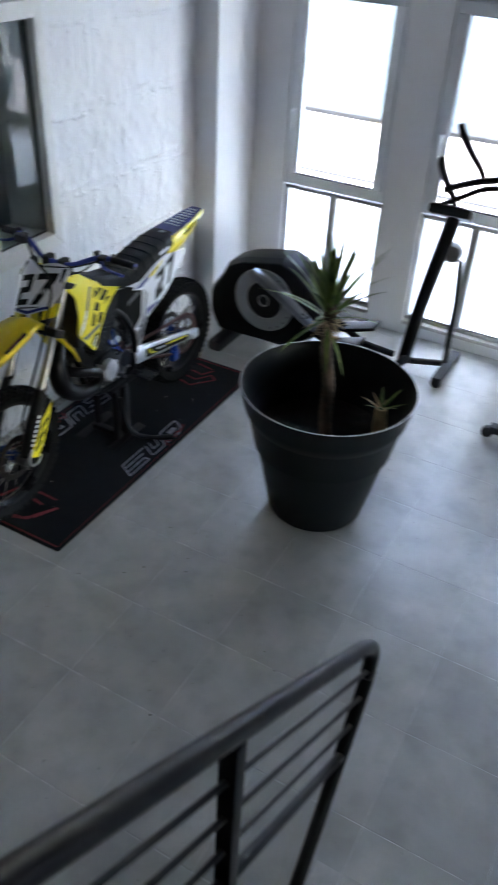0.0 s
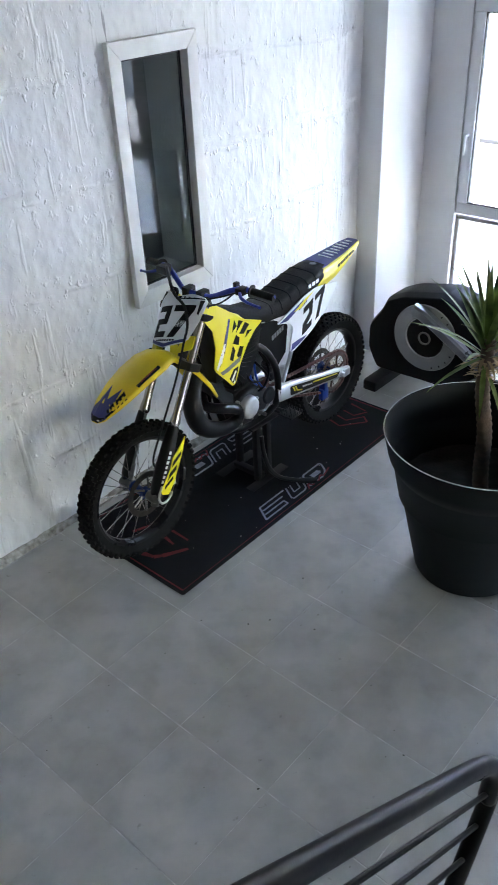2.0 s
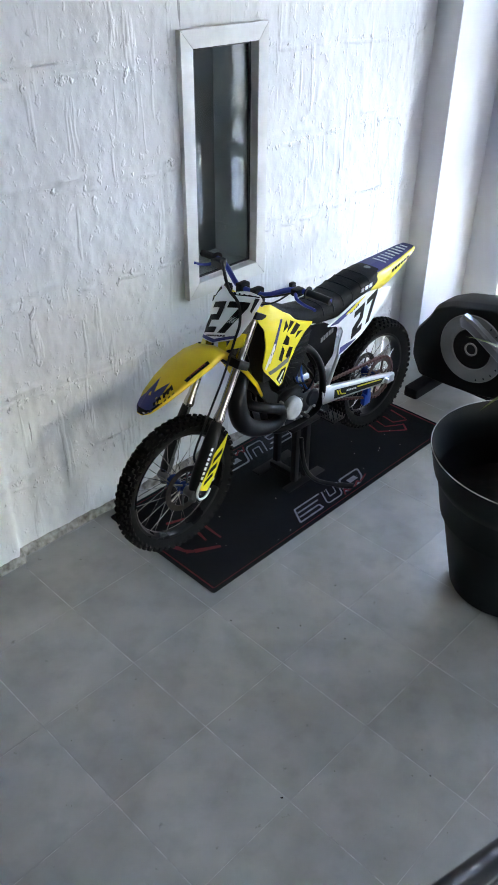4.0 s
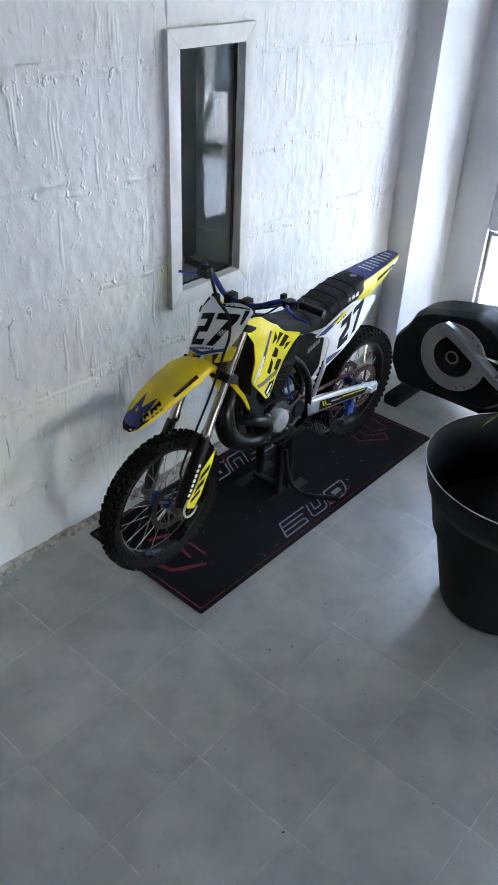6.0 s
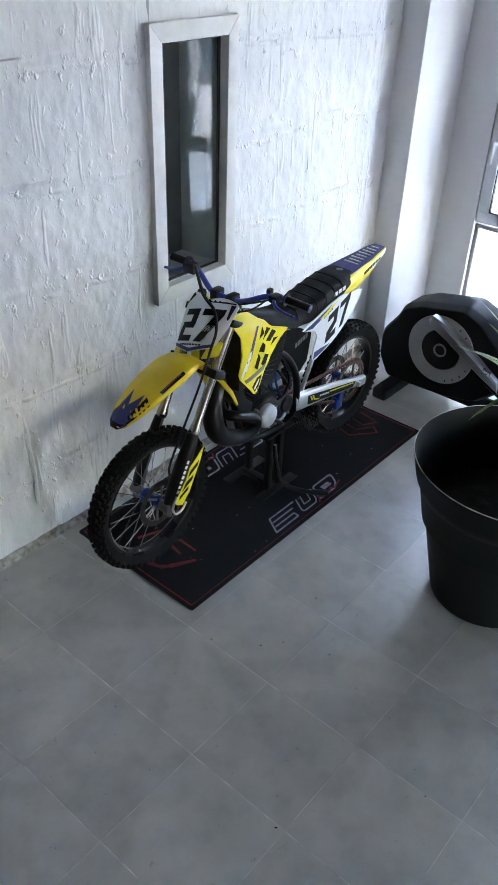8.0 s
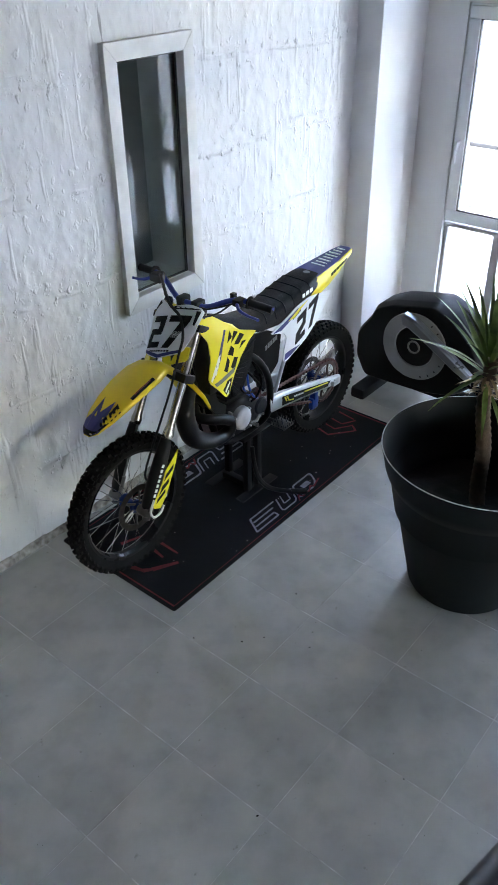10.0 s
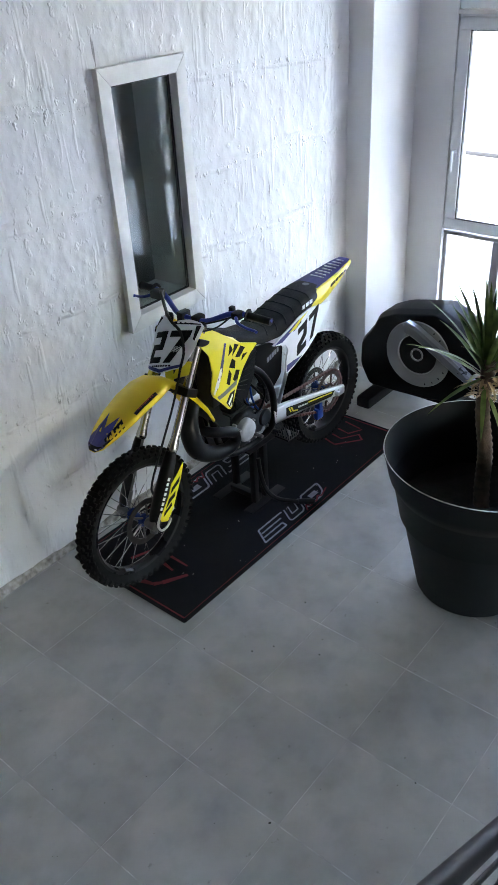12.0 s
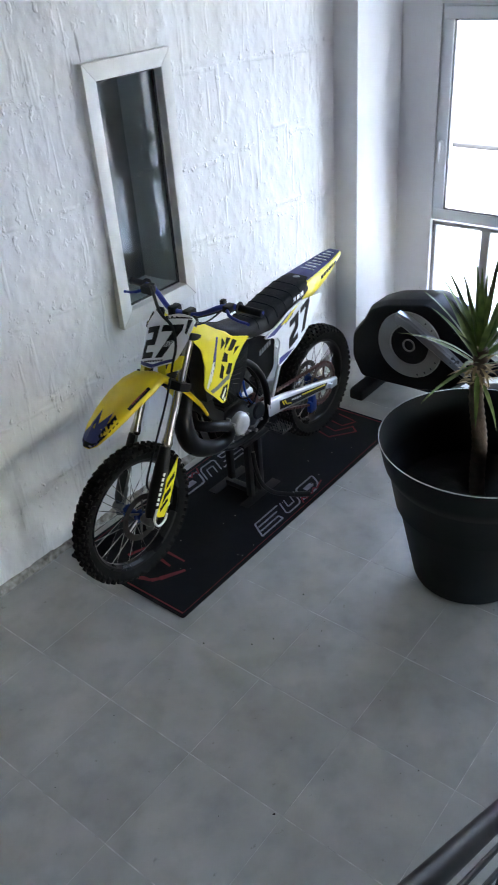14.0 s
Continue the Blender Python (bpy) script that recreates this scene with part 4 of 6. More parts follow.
def guard(bm, s):
    loops = []
    for t, r, back in ((0.02, 0.026, 0.7), (0.06, 0.034, 1.3), (0.15, 0.0365, 1.5), (0.27, 0.034, 1.5), (0.33, 0.031, 1.4), (0.372, 0.028, 1.1)):
        arc = [(-0.9 + (back + 1.4) * k / 8) for k in range(9)]
        put = lambda a, rr: on_fork(t, rr * math.cos(a), 0.102 * s + rr * math.sin(a) * s)
        loops.append([put(a, r) for a in arc] + [put(a, r - 0.004) for a in reversed(arc)])
    loft(bm, loops)


mirror(guard, "fork_guard", M_BLACK, "black fork guard")


def side_place(y_of, s=-1):
    """Lays an (x, z) outline on the flank of the bike; w counts outwards."""
    return lambda a, b, w: (a, YC + s * (y_of(a, b) + w), b)


def fork_side(y):
    return lambda a, b, w: tuple(on_fork(a, b, y - w))


bm = bmesh.new()
slab(bm, rounded([(0.040, -0.046), (0.110, -0.062), (0.260, -0.062), (0.335, -0.052), (0.262, -0.026), (0.225, -0.006), (0.165, -0.010), (0.060, 0.010), (0.040, 0.000)], 0.006), fork_side(-0.102 - 0.0357), 0.0026)
part("guard_decal", bm, M_YEL, bike, "yellow decal on the fork guard")
for o in ([(0.065, -0.008), (0.085, -0.006), (0.135, -0.040), (0.118, -0.046)], [(0.105, -0.010), (0.150, -0.014), (0.190, -0.046), (0.165, -0.050), (0.135, -0.028)], [(0.175, -0.016), (0.205, -0.016), (0.262, -0.050), (0.235, -0.054)]):
    bm = bmesh.new()
    slab(bm, o, fork_side(-0.102 - 0.0385), 0.0012)
    part("decal_slash", bm, M_DECALBLK, bike)
bm = bmesh.new()
for k in range(7):
    s0 = 0.095 + 0.024 * k
    slab(bm, [(s0, 0.010), (s0 + 0.015, 0.008), (s0 + 0.017, 0.022), (s0 + 0.002, 0.024)], fork_side(-0.102 - 0.0348), 0.002)
part("decal_bars", bm, M_WHT, bike, "white bars of lettering on the fork guard")
bm = bmesh.new()
for s, hh in ((0.655, 0.040), (0.885, 0.034)):
    mm = Matrix.Translation(on_fork(s)) @ Matrix(((u.x, 0, nf.x), (0, 1, 0), (u.z, 0, nf.z))).to_4x4() @ Matrix.Rotation(0, 4, "Z")
    box(bm, -hh / 2, hh / 2, -0.140, 0.140, -0.036, 0.036, 0.008, mm)
tube(bm, [on_fork(0.62, -0.055), on_fork(0.90, -0.055)], 0.026, 14)
part("triple_clamp", bm, M_BLACK, bike, "black triple clamps")

bm = bmesh.new()
tube(bm, [on_fork(0.085, 0.022, -0.146), on_fork(0.03, 0.026, -0.148), on_fork(0.0, -0.008, -0.148), on_fork(0.018, -0.052, -0.142), on_fork(0.055, -0.062, -0.140)], 0.0055, 8, smooth=4)
part("guard_bracket", bm, M_CAST, bike, "bright alloy bracket under the fork guard")

# front caliper and hose
bm = bmesh.new()
box(bm, 0.265, 0.335, YC - 0.105, YC - 0.058, 0.385, 0.485, 0.010)
tube(bm, [(0.275, YC - 0.108, 0.40), (0.275, YC - 0.055, 0.40)], 0.012, 10)
part("brake_caliper", bm, M_CAST, bike)

# front mudguard
sec = [(0.000, 0.858, 0.016, 0.004), (0.018, 0.876, 0.044, 0.014), (0.075, 0.916, 0.072, 0.022), (0.155, 0.958, 0.090, 0.028), (0.245, 0.996, 0.098, 0.032), (0.335, 1.022, 0.098, 0.036),
       (0.405, 1.028, 0.084, 0.034), (0.455, 1.008, 0.062, 0.028), (0.520, 0.955, 0.070, 0.026), (0.590, 0.875, 0.076, 0.026), (0.650, 0.785, 0.090, 0.024), (0.690, 0.705, 0.085, 0.018)]


def mud_loop(i, th=0.004):
    x, z, w, drop = sec[i]
    a, b = sec[max(i - 1, 0)], sec[min(i + 1, len(sec) - 1)]
    d = Vector((b[0] - a[0], 0, b[1] - a[1])).normalized()
    nn = Vector((-d.z, 0, d.x))
    prof = [(-1.0, -1.0), (-0.99, -0.55), (-0.88, -0.15), (-0.45, 0.06), (-0.36, 0.18), (0.0, 0.24), (0.36, 0.18), (0.45, 0.06), (0.88, -0.15), (0.99, -0.55), (1.0, -1.0)]
    o = Vector((x, YC, z))
    return [o + Vector((0, w * p, 0)) + nn * drop * q for p, q in prof] + [o + Vector((0, (w - th) * p, 0)) + nn * (drop * q - th) for p, q in reversed(prof)]


bm = bmesh.new()
loft(bm, [mud_loop(i) for i in range(len(sec))])
fender = part("front_mudguard", bm, M_GOLD, bike, "long yellow front mudguard", 50)


def mud_patch(bm, cells, lift):
    """A decal that follows the mudguard: cells of (station, across) corners."""
    for cell in cells:
        lo, hi = [], []
        for st, ac in cell:
            i = min(int(st), len(sec) - 2)
            t = st - i
            x, z, w, drop = (sec[i][k] * (1 - t) + sec[i + 1][k] * t for k in range(4))
            d = Vector((sec[i + 1][0] - sec[i][0], 0, sec[i + 1][1] - sec[i][1])).normalized()
            nn = Vector((-d.z, 0, d.x))
            prof = [(-1.0, -1.0), (-0.99, -0.55), (-0.88, -0.15), (-0.45, 0.06), (-0.36, 0.18), (0.0, 0.24), (0.36, 0.18), (0.45, 0.06), (0.88, -0.15), (0.99, -0.55), (1.0, -1.0)]
            q = 0.0
            for (p0, q0), (p1, q1) in zip(prof, prof[1:]):
                if p0 <= ac <= p1:
                    q = q0 + (q1 - q0) * (ac - p0) / (p1 - p0)
            p = Vector((x, YC + w * ac, z)) + nn * drop * q
            lo.append(bm.verts.new(p + nn * lift * 0.2))
            hi.append(bm.verts.new(p + nn * lift))
        k = len(lo)
        bm.faces.new(hi)
        bm.faces.new(lo[::-1])
        for i in range(k):
            bm.faces.new((lo[i], lo[(i + 1) % k], hi[(i + 1) % k], hi[i]))


bm = bmesh.new()
G = [-0.98, -0.88, -0.45, -0.36, 0.0, 0.36, 0.45, 0.88, 0.98]
ends = [1.2, 1.5, 2.5, 3.0, 2.2, 3.0, 2.5, 1.5, 1.2]
for k in range(8):
    for j in range(6):
        f0, f1 = j / 6, (j + 1) / 6
        g = lambda e, f: 0.15 + (e - 0.15) * f
        mud_patch(bm, [[(g(ends[k], f0), G[k]), (g(ends[k + 1], f0), G[k + 1]), (g(ends[k + 1], f1), G[k + 1]), (g(ends[k], f1), G[k])]], 0.0016)
part("tip_decal", bm, M_NAVY, fender, "navy graphic on the mudguard tip")
bm = bmesh.new()
for k in range(8):
    e0, e1 = (0.95 if i in (0, 8) else 1.15 if i in (1, 7) else 1.0 for i in (k, k + 1))
    mud_patch(bm, [[(0.12, G[k]), (0.12, G[k + 1]), (e1, G[k + 1]), (e0, G[k])]], 0.0026)
part("tip_patch", bm, M_DECALBLK, fender, "black patch at the mudguard tip")
bm = bmesh.new()
mud_patch(bm, [[(0.40, -0.86), (0.62, -0.86), (0.66, -0.50), (0.44, -0.50)]], 0.0040)
part("tip_mark", bm, M_WHT, fender, "small white mark on the tip")
bm = bmesh.new()
for st, wd in ((1.35, 0.16), (1.62, 0.30), (2.05, 0.14), (2.30, 0.14), (2.55, 0.14)):
    mud_patch(bm, [[(st, -0.95), (st + wd, -0.94), (st + wd + 0.26, -0.52), (st + 0.26, -0.54)]], 0.0030)
mud_patch(bm, [[(1.20, -0.96), (1.75, -0.95), (1.78, -0.86), (1.22, -0.87)], [(2.25, -0.70), (2.85, -0.66), (2.92, -0.54), (2.32, -0.56)]], 0.0034)
part("tip_slashes", bm, M_DECALBLK, fender, "black slashes beside the tip")
bm = bmesh.new()
for k in range(7):
    mud_patch(bm, [[(3.45 + 0.21 * k, -0.93), (3.66 + 0.21 * k, -0.93), (3.66 + 0.21 * k, -0.885), (3.45 + 0.21 * k, -0.885)], [(3.45 + 0.21 * k, -0.88), (3.66 + 0.21 * k, -0.88), (3.66 + 0.21 * k, -0.80), (3.45 + 0.21 * k, -0.80)]], 0.0030)
part("side_sticker", bm, M_DECALBLK, fender, "small black sticker")
bm = bmesh.new()
for k in range(8):
    mud_patch(bm, [[(3.72 + 0.13 * k, -0.87), (3.81 + 0.13 * k, -0.87), (3.81 + 0.13 * k, -0.82), (3.72 + 0.13 * k, -0.82)]], 0.0042)
part("sticker_bars", bm, M_DECALRED, fender, "unreadable grey bars")

# front number board
va = Vector((0.46, 0, 0.888)).normalized()
vn = Vector((-va.z, 0, va.x))
PC = Vector((0.488, YC, 1.128))


def board(a, b, w):
    """a to the rider's left, b up the board, w outwards; the sides sweep back."""
    bend = 0.055 * (abs(a) / 0.13) ** 2.2
    b = b + 0.30 * (a + 0.08)
    return PC + Vector((0, -a, 0)) + va * b + vn * (w - bend)


out = rounded([(-0.128, 0.085), (-0.072, 0.150), (0.0, 0.108), (0.085, 0.118), (0.138, 0.095), (0.122, -0.02), (0.098, -0.102), (0.0, -0.128), (-0.098, -0.102), (-0.122, -0.02)], 0.018)
bm = bmesh.new()
cols = 24
rows_f, rows_b = [], []


def span(a):
    hits = []
    for p, q in zip(out, out[1:] + out[:1]):
        if (p[0] - a) * (q[0] - a) <= 0 and abs(p[0] - q[0]) > 1e-9:
            hits.append(p[1] + (q[1] - p[1]) * (a - p[0]) / (q[0] - p[0]))
    return min(hits), max(hits)


A0, A1 = min(p[0] for p in out) + 0.0004, max(p[0] for p in out) - 0.0004
for k in range(cols + 1):
    a = A0 + (A1 - A0) * k / cols
    lo, hi = span(a)
    rows_f.append([bm.verts.new(board(a, lo + (hi - lo) * j / 8, 0.004)) for j in range(9)])
    rows_b.append([bm.verts.new(board(a, lo + (hi - lo) * j / 8, 0.0)) for j in range(9)])
for k in range(cols):
    for j in range(8):
        bm.faces.new((rows_f[k][j], rows_f[k + 1][j], rows_f[k + 1][j + 1], rows_f[k][j + 1]))
        bm.faces.new((rows_b[k][j], rows_b[k][j + 1], rows_b[k + 1][j + 1], rows_b[k + 1][j]))
    bm.faces.new((rows_f[k][8], rows_f[k + 1][8], rows_b[k + 1][8], rows_b[k][8]))
    bm.faces.new((rows_f[k][0], rows_b[k][0], rows_b[k + 1][0], rows_f[k + 1][0]))
for f, b in ((rows_f[0], rows_b[0]), (rows_f[-1], rows_b[-1])):
    for j in range(8):
        bm.faces.new((f[j], f[j + 1], b[j + 1], b[j]))
board_ob = part("number_board", bm, M_WHT, bike, "white front number board", 50)


def bent(name, outline_list, material, w, label=""):
    bm = bmesh.new()
    if name == "numeral":
        outline_list = [[(0.002 + 0.86 * p[0] + 0.10 * p[1], 0.84 * p[1] - 0.008) for p in o] for o in outline_list]
    for i, o in enumerate(outline_list):
        if i and name != "numeral":
            part(name, bm, material, board_ob, label)
            bm = bmesh.new()
        n = 6
        for j in range(n):
            f0, f1 = j / n, (j + 1) / n
            a, b, c, d = (Vector(p) for p in o)
            q = [a.lerp(b, f0), a.lerp(b, f1), d.lerp(c, f1), d.lerp(c, f0)]
            slab(bm, [(p.x, p.y) for p in q], lambda aa, bb, ww: board(aa, bb, 0.0060 + w + ww), 0.0008)
    part(name, bm, material, board_ob, label)


# numerals of the board, drawn as bent strokes: 2 and 7
two = [[(-0.106, 0.090), (-0.014, 0.090), (-0.014, 0.058), (-0.106, 0.058)], [(-0.046, 0.062), (-0.012, 0.062), (-0.012, 0.0), (-0.046, 0.0)], [(-0.102, 0.020), (-0.014, 0.020), (-0.014, -0.012), (-0.102, -0.012)],
       [(-0.104, -0.006), (-0.070, -0.006), (-0.070, -0.060), (-0.104, -0.060)], [(-0.100, -0.050), (-0.008, -0.050), (-0.008, -0.082), (-0.100, -0.082)]]
seven = [[(0.006, 0.090), (0.108, 0.090), (0.108, 0.056), (0.006, 0.056)], [(0.070, 0.060), (0.108, 0.060), (0.056, -0.084), (0.014, -0.084)]]
bent("numeral", two, M_DECALBLK, 0.0002, "black numeral 2")
bent("numeral", seven, M_DECALBLK, 0.0002, "black numeral 7")
bent("board_decal", [[(-0.122, 0.088), (-0.074, 0.142), (-0.058, 0.130), (-0.104, 0.096)], [(0.020, 0.110), (0.128, 0.096), (0.126, 0.092), (0.020, 0.096)], [(0.114, 0.088), (0.129, 0.088), (0.118, 0.02), (0.112, 0.03)]], M_DECALBLK, 0.0004, "black corner graphics")
bent("board_decal", [[(-0.095, -0.098), (0.0, -0.124), (0.0, -0.108), (-0.098, -0.084)], [(0.0, -0.124), (0.095, -0.098), (0.098, -0.084), (0.0, -0.108)]], M_NAVY, 0.0004, "navy edge along the bottom")
bent("board_bars", [[(-0.060 + 0.014 * k, -0.088), (-0.050 + 0.014 * k, -0.088), (-0.050 + 0.014 * k, -0.096), (-0.060 + 0.014 * k, -0.096)] for k in range(8)], M_DECALBLK, 0.0004, "unreadable small bars")
bent("board_bars", [[(0.036 + 0.02 * k, 0.107), (0.048 + 0.02 * k, 0.105), (0.046 + 0.02 * k, 0.099), (0.034 + 0.02 * k, 0.101)] for k in range(4)], M_WHT, 0.0014, "small white bars")
for s in (-1, 1):
    bm = bmesh.new()
    slab(bm, rounded([(0.075 * s, -0.08), (0.118 * s, -0.07), (0.118 * s, -0.135), (0.06 * s, -0.155)][::s], 0.01), lambda a, b, w: board(a, b, w - 0.012), 0.006)
    part("board_skirt", bm, M_YEL, bike, "yellow lower skirt of the number board")

# brake hose over the board and down the fork
bm = bmesh.new()
tube(bm, [(0.700, YC + 0.215, 1.285), (0.625, YC + 0.13, 1.325), board(0.010, 0.125, 0.040), board(0.080, 0.055, 0.040), board(0.108, -0.03, 0.040), board(0.100, -0.11, 0.020), on_fork(0.655, 0.050, -0.085), on_fork(0.55, 0.042, -0.080), on_fork(0.36, 0.046, -0.075), on_fork(0.18, 0.040, -0.070), (0.285, YC - 0.075, 0.47)],
     [0.0075, 0.0075, 0.0075, 0.007, 0.0065, 0.006, 0.0055, 0.0055, 0.0055, 0.0055, 0.0055], 8, smooth=6)
part("brake_hose", bm, M_BLACK, bike, "black brake hose")

# handlebar, grips, levers
bars = [(0.752, 0.398, 1.266), (0.735, 0.27, 1.276), (0.714, 0.20, 1.270), (0.680, 0.105, 1.228), (0.665, 0.05, 1.222)]
left = [Vector((x, YC - y, z)) for x, y, z in bars]
right = [Vector((x, YC + y, z)) for x, y, z in bars]
bm = bmesh.new()
tube(bm, left + right[::-1], 0.0125, 12, smooth=5)
hb = part("handlebar", bm, M_BLUEBAR, bike, "blue handlebar")
for side in (left, right):
    bm = bmesh.new()
    a, b = side[0], side[0].lerp(side[1], 0.92)
    n = 14
    tube(bm, [a.lerp(b, k / n) for k in range(n + 1)], [0.0185 if k in (0, n) else (0.0175 if k % 2 else 0.0162) for k in range(n + 1)], 14)
    lathe(bm, [(0.014, 0.0), (0.029, 0.001), (0.029, 0.005), (0.014, 0.006)], Matrix.Translation(b) @ (a - b).to_track_quat("Z", "Y").to_matrix().to_4x4(), 20)
    part("grip", bm, M_BLACK, hb, "ribbed black rubber grip")
    s = -1 if side is left else 1
    bm = bmesh.new()
    p = side[1].lerp(side[2], 0.4)
    box(bm, p.x - 0.035, p.x + 0.016, p.y - 0.020, p.y + 0.020, p.z - 0.016, p.z + 0.016, 0.006)
    if s > 0:
        box(bm, p.x - 0.060, p.x - 0.020, p.y - 0.055, p.y + 0.012, p.z - 0.012, p.z + 0.026, 0.006)
    else:
        box(bm, p.x - 0.012, p.x + 0.014, p.y + 0.030, p.y + 0.052, p.z - 0.010, p.z + 0.028, 0.005)
    part("lever_mount", bm, M_ENGINE if s > 0 else M_BLACK, hb)
    bm = bmesh.new()
    tube(bm, [p + Vector((-0.035, 0.01 * s, 0)), p + Vector((-0.058, 0.04 * s, -0.010)), p + Vector((-0.058, 0.085 * s, -0.022)), p + Vector((-0.048, 0.125 * s, -0.030)), p + Vector((-0.052, 0.136 * s, -0.030))], [0.008, 0.0075, 0.0065, 0.006, 0.007], 10, smooth=4)
    part("lever", bm, M_BLUEBAR, hb, "blue anodised lever")
for s in (-1, 1):
    bm = bmesh.new()
    box(bm, 0.640, 0.698, YC + s * 0.045 - 0.019, YC + s * 0.045 + 0.019, 1.175, 1.246, 0.007)
    part("bar_clamp", bm, M_BLACK, hb, "black bar clamp")
bm = bmesh.new()
tube(bm, [(0.745, YC - 0.20, 1.262), (0.66, YC - 0.16, 1.215), (0.575, YC - 0.10, 1.205), (0.60, YC - 0.02, 1.14), (0.75, YC - 0.03, 1.02)], 0.0042, 7, smooth=5)
tube(bm, [(0.722, YC - 0.235, 1.268), (0.655, YC - 0.16, 1.245), (0.58, YC - 0.06, 1.225), (0.56, YC + 0.02, 1.20), (0.62, YC + 0.08, 1.12)], 0.0042, 7, smooth=5)
part("control_cable", bm, M_BLACK, hb, "black control cables")

# tank, shrouds, radiators
bm = bmesh.new()
loops = []
for x, zt, zb, w in ((0.655, 1.120, 1.04, 0.050), (0.675, 1.145, 1.00, 0.080), (0.720, 1.145, 0.94, 0.092), (0.790, 1.110, 0.93, 0.090), (0.880, 1.065, 0.93, 0.078), (0.960, 1.020, 0.94, 0.066)):
    zm = (zt + zb) / 2
    loops.append([Vector((x, YC + w * a, zm + (zt - zm) * b)) for a, b in ((-1, -1), (-1.04, -0.2), (-1, 0.45), (-0.78, 0.86), (-0.4, 1), (0.4, 1), (0.78, 0.86), (1, 0.45), (1.04, -0.2), (1, -1))])
loft(bm, loops)
part("fuel_tank", bm, M_YEL, bike, "yellow fuel tank", 50)
bm = bmesh.new()
lathe(bm, [(0.0, 0.026), (0.022, 0.026), (0.028, 0.020), (0.030, 0.0), (0.0, 0.0)], pose(0.725, YC, 1.138, 0, 16, 0), 24)
tube(bm, [(0.725, YC, 1.16), (0.70, YC - 0.01, 1.19), (0.66, YC - 0.01, 1.17)], 0.004, 7, smooth=4)
part("tank_cap", bm, M_BLACK, bike, "black filler cap with breather hose")


def y_shroud(x, z):
    y = 0.150 - 0.125 * max(0.0, x - 0.66) - 0.55 * max(0.0, z - 1.10) ** 1.3 - 0.05 * max(0.0, 0.66 - x)
    return y - 0.10 * max(0.0, 0.88 - z)


SH = [(0.565, 1.185), (0.600, 1.207), (0.665, 1.195), (0.745, 1.135), (0.840, 1.062), (0.995, 0.995), (0.925, 0.968), (0.855, 0.915), (0.805, 0.850), (0.768, 0.752), (0.742, 0.745), (0.692, 0.800), (0.616, 0.880), (0.605, 0.905), (0.625, 1.000), (0.612, 1.090), (0.580, 1.140)]


def flank_skin(bm, outline, y_of, s, w0, depth, cell=0.028):
    """A thin moulded skin over an (x, z) outline that follows y_of; cut into small cells so that it curves."""
    place = side_place(y_of, s)
    t = bmesh.new()
    f = t.faces.new([t.verts.new((a, 0, b)) for a, b in outline])
    lo = [min(p[k] for p in outline) for k in (0, 1)]
    hi = [max(p[k] for p in outline) for k in (0, 1)]
    for ax in (0, 1):
        c = lo[ax] + cell
        while c < hi[ax]:
            no = (1, 0, 0) if ax == 0 else (0, 0, 1)
            bmesh.ops.bisect_plane(t, geom=list(t.verts) + list(t.edges) + list(t.faces), dist=1e-6, plane_co=(c, 0, c), plane_no=no)
            c += cell
    ext = bmesh.ops.extrude_face_region(t, geom=list(t.faces))
    top = [v for v in ext["geom"] if isinstance(v, bmesh.types.BMVert)]
    for v in top:
        v.co.y = 1.0
    done = {}
    for fc in t.faces:
        for v in fc.verts:
            if v not in done:
                done[v] = bm.verts.new(place(v.co.x, v.co.z, w0 + (depth if v.co.y > 0.5 else 0.0)))
        q = [done[v] for v in fc.verts]
        if len(set(q)) > 2:
            bm.faces.new(q)
    t.free()


shrouds = []
for s in (-1, 1):
    bm = bmesh.new()
    flank_skin(bm, rounded(SH, 0.010, 2), y_shroud, s, -0.004, 0.006)
    shrouds.append(part("tank_shroud", bm, M_YEL, bike, "yellow tank shroud with black and blue graphics", 40))
L = shrouds[0]


def decal(name, outlines, material, y_of, parent, w=0.0024, label="", s=-1):
    for o in outlines:
        bm = bmesh.new()
        flank_skin(bm, o, y_of, s, w - 0.0004, 0.0008)
        part(name, bm, material, parent, label)


decal("decal", [[(0.640, 0.900), (0.690, 0.975), (0.735, 1.105), (0.722, 1.110), (0.670, 0.990), (0.628, 0.905)]], M_NAVY, y_shroud, L, label="navy stripe")
decal("decal", [[(0.625, 0.885), (0.660, 0.935), (0.690, 1.00), (0.675, 1.00), (0.640, 0.94), (0.617, 0.895)]], M_WHT, y_shroud, L, 0.0030, "white stripe")
decal("decal", [[(0.745, 1.035), (0.765, 1.090), (0.785, 1.050)], [(0.775, 1.020), (0.800, 1.075), (0.835, 1.055), (0.800, 1.035)], [(0.745, 0.975), (0.775, 1.010), (0.800, 0.985), (0.790, 0.950)],
                [(0.800, 1.005), (0.850, 1.045), (0.885, 1.020), (0.835, 0.990)], [(0.715, 0.905), (0.745, 0.965), (0.762, 0.935), (0.740, 0.885)], [(0.845, 0.965), (0.865, 0.995), (0.905, 0.985)],
                [(0.770, 0.900), (0.800, 0.940), (0.830, 0.925), (0.800, 0.870)]], M_DECALBLK, y_shroud, L, label="broken black slashes")
decal("decal", [[(0.640, 0.870), (0.700, 0.874), (0.800, 0.888), (0.798, 0.860), (0.700, 0.848), (0.655, 0.848)]], M_DECALGRY, y_shroud, L, 0.0030, "grey band")
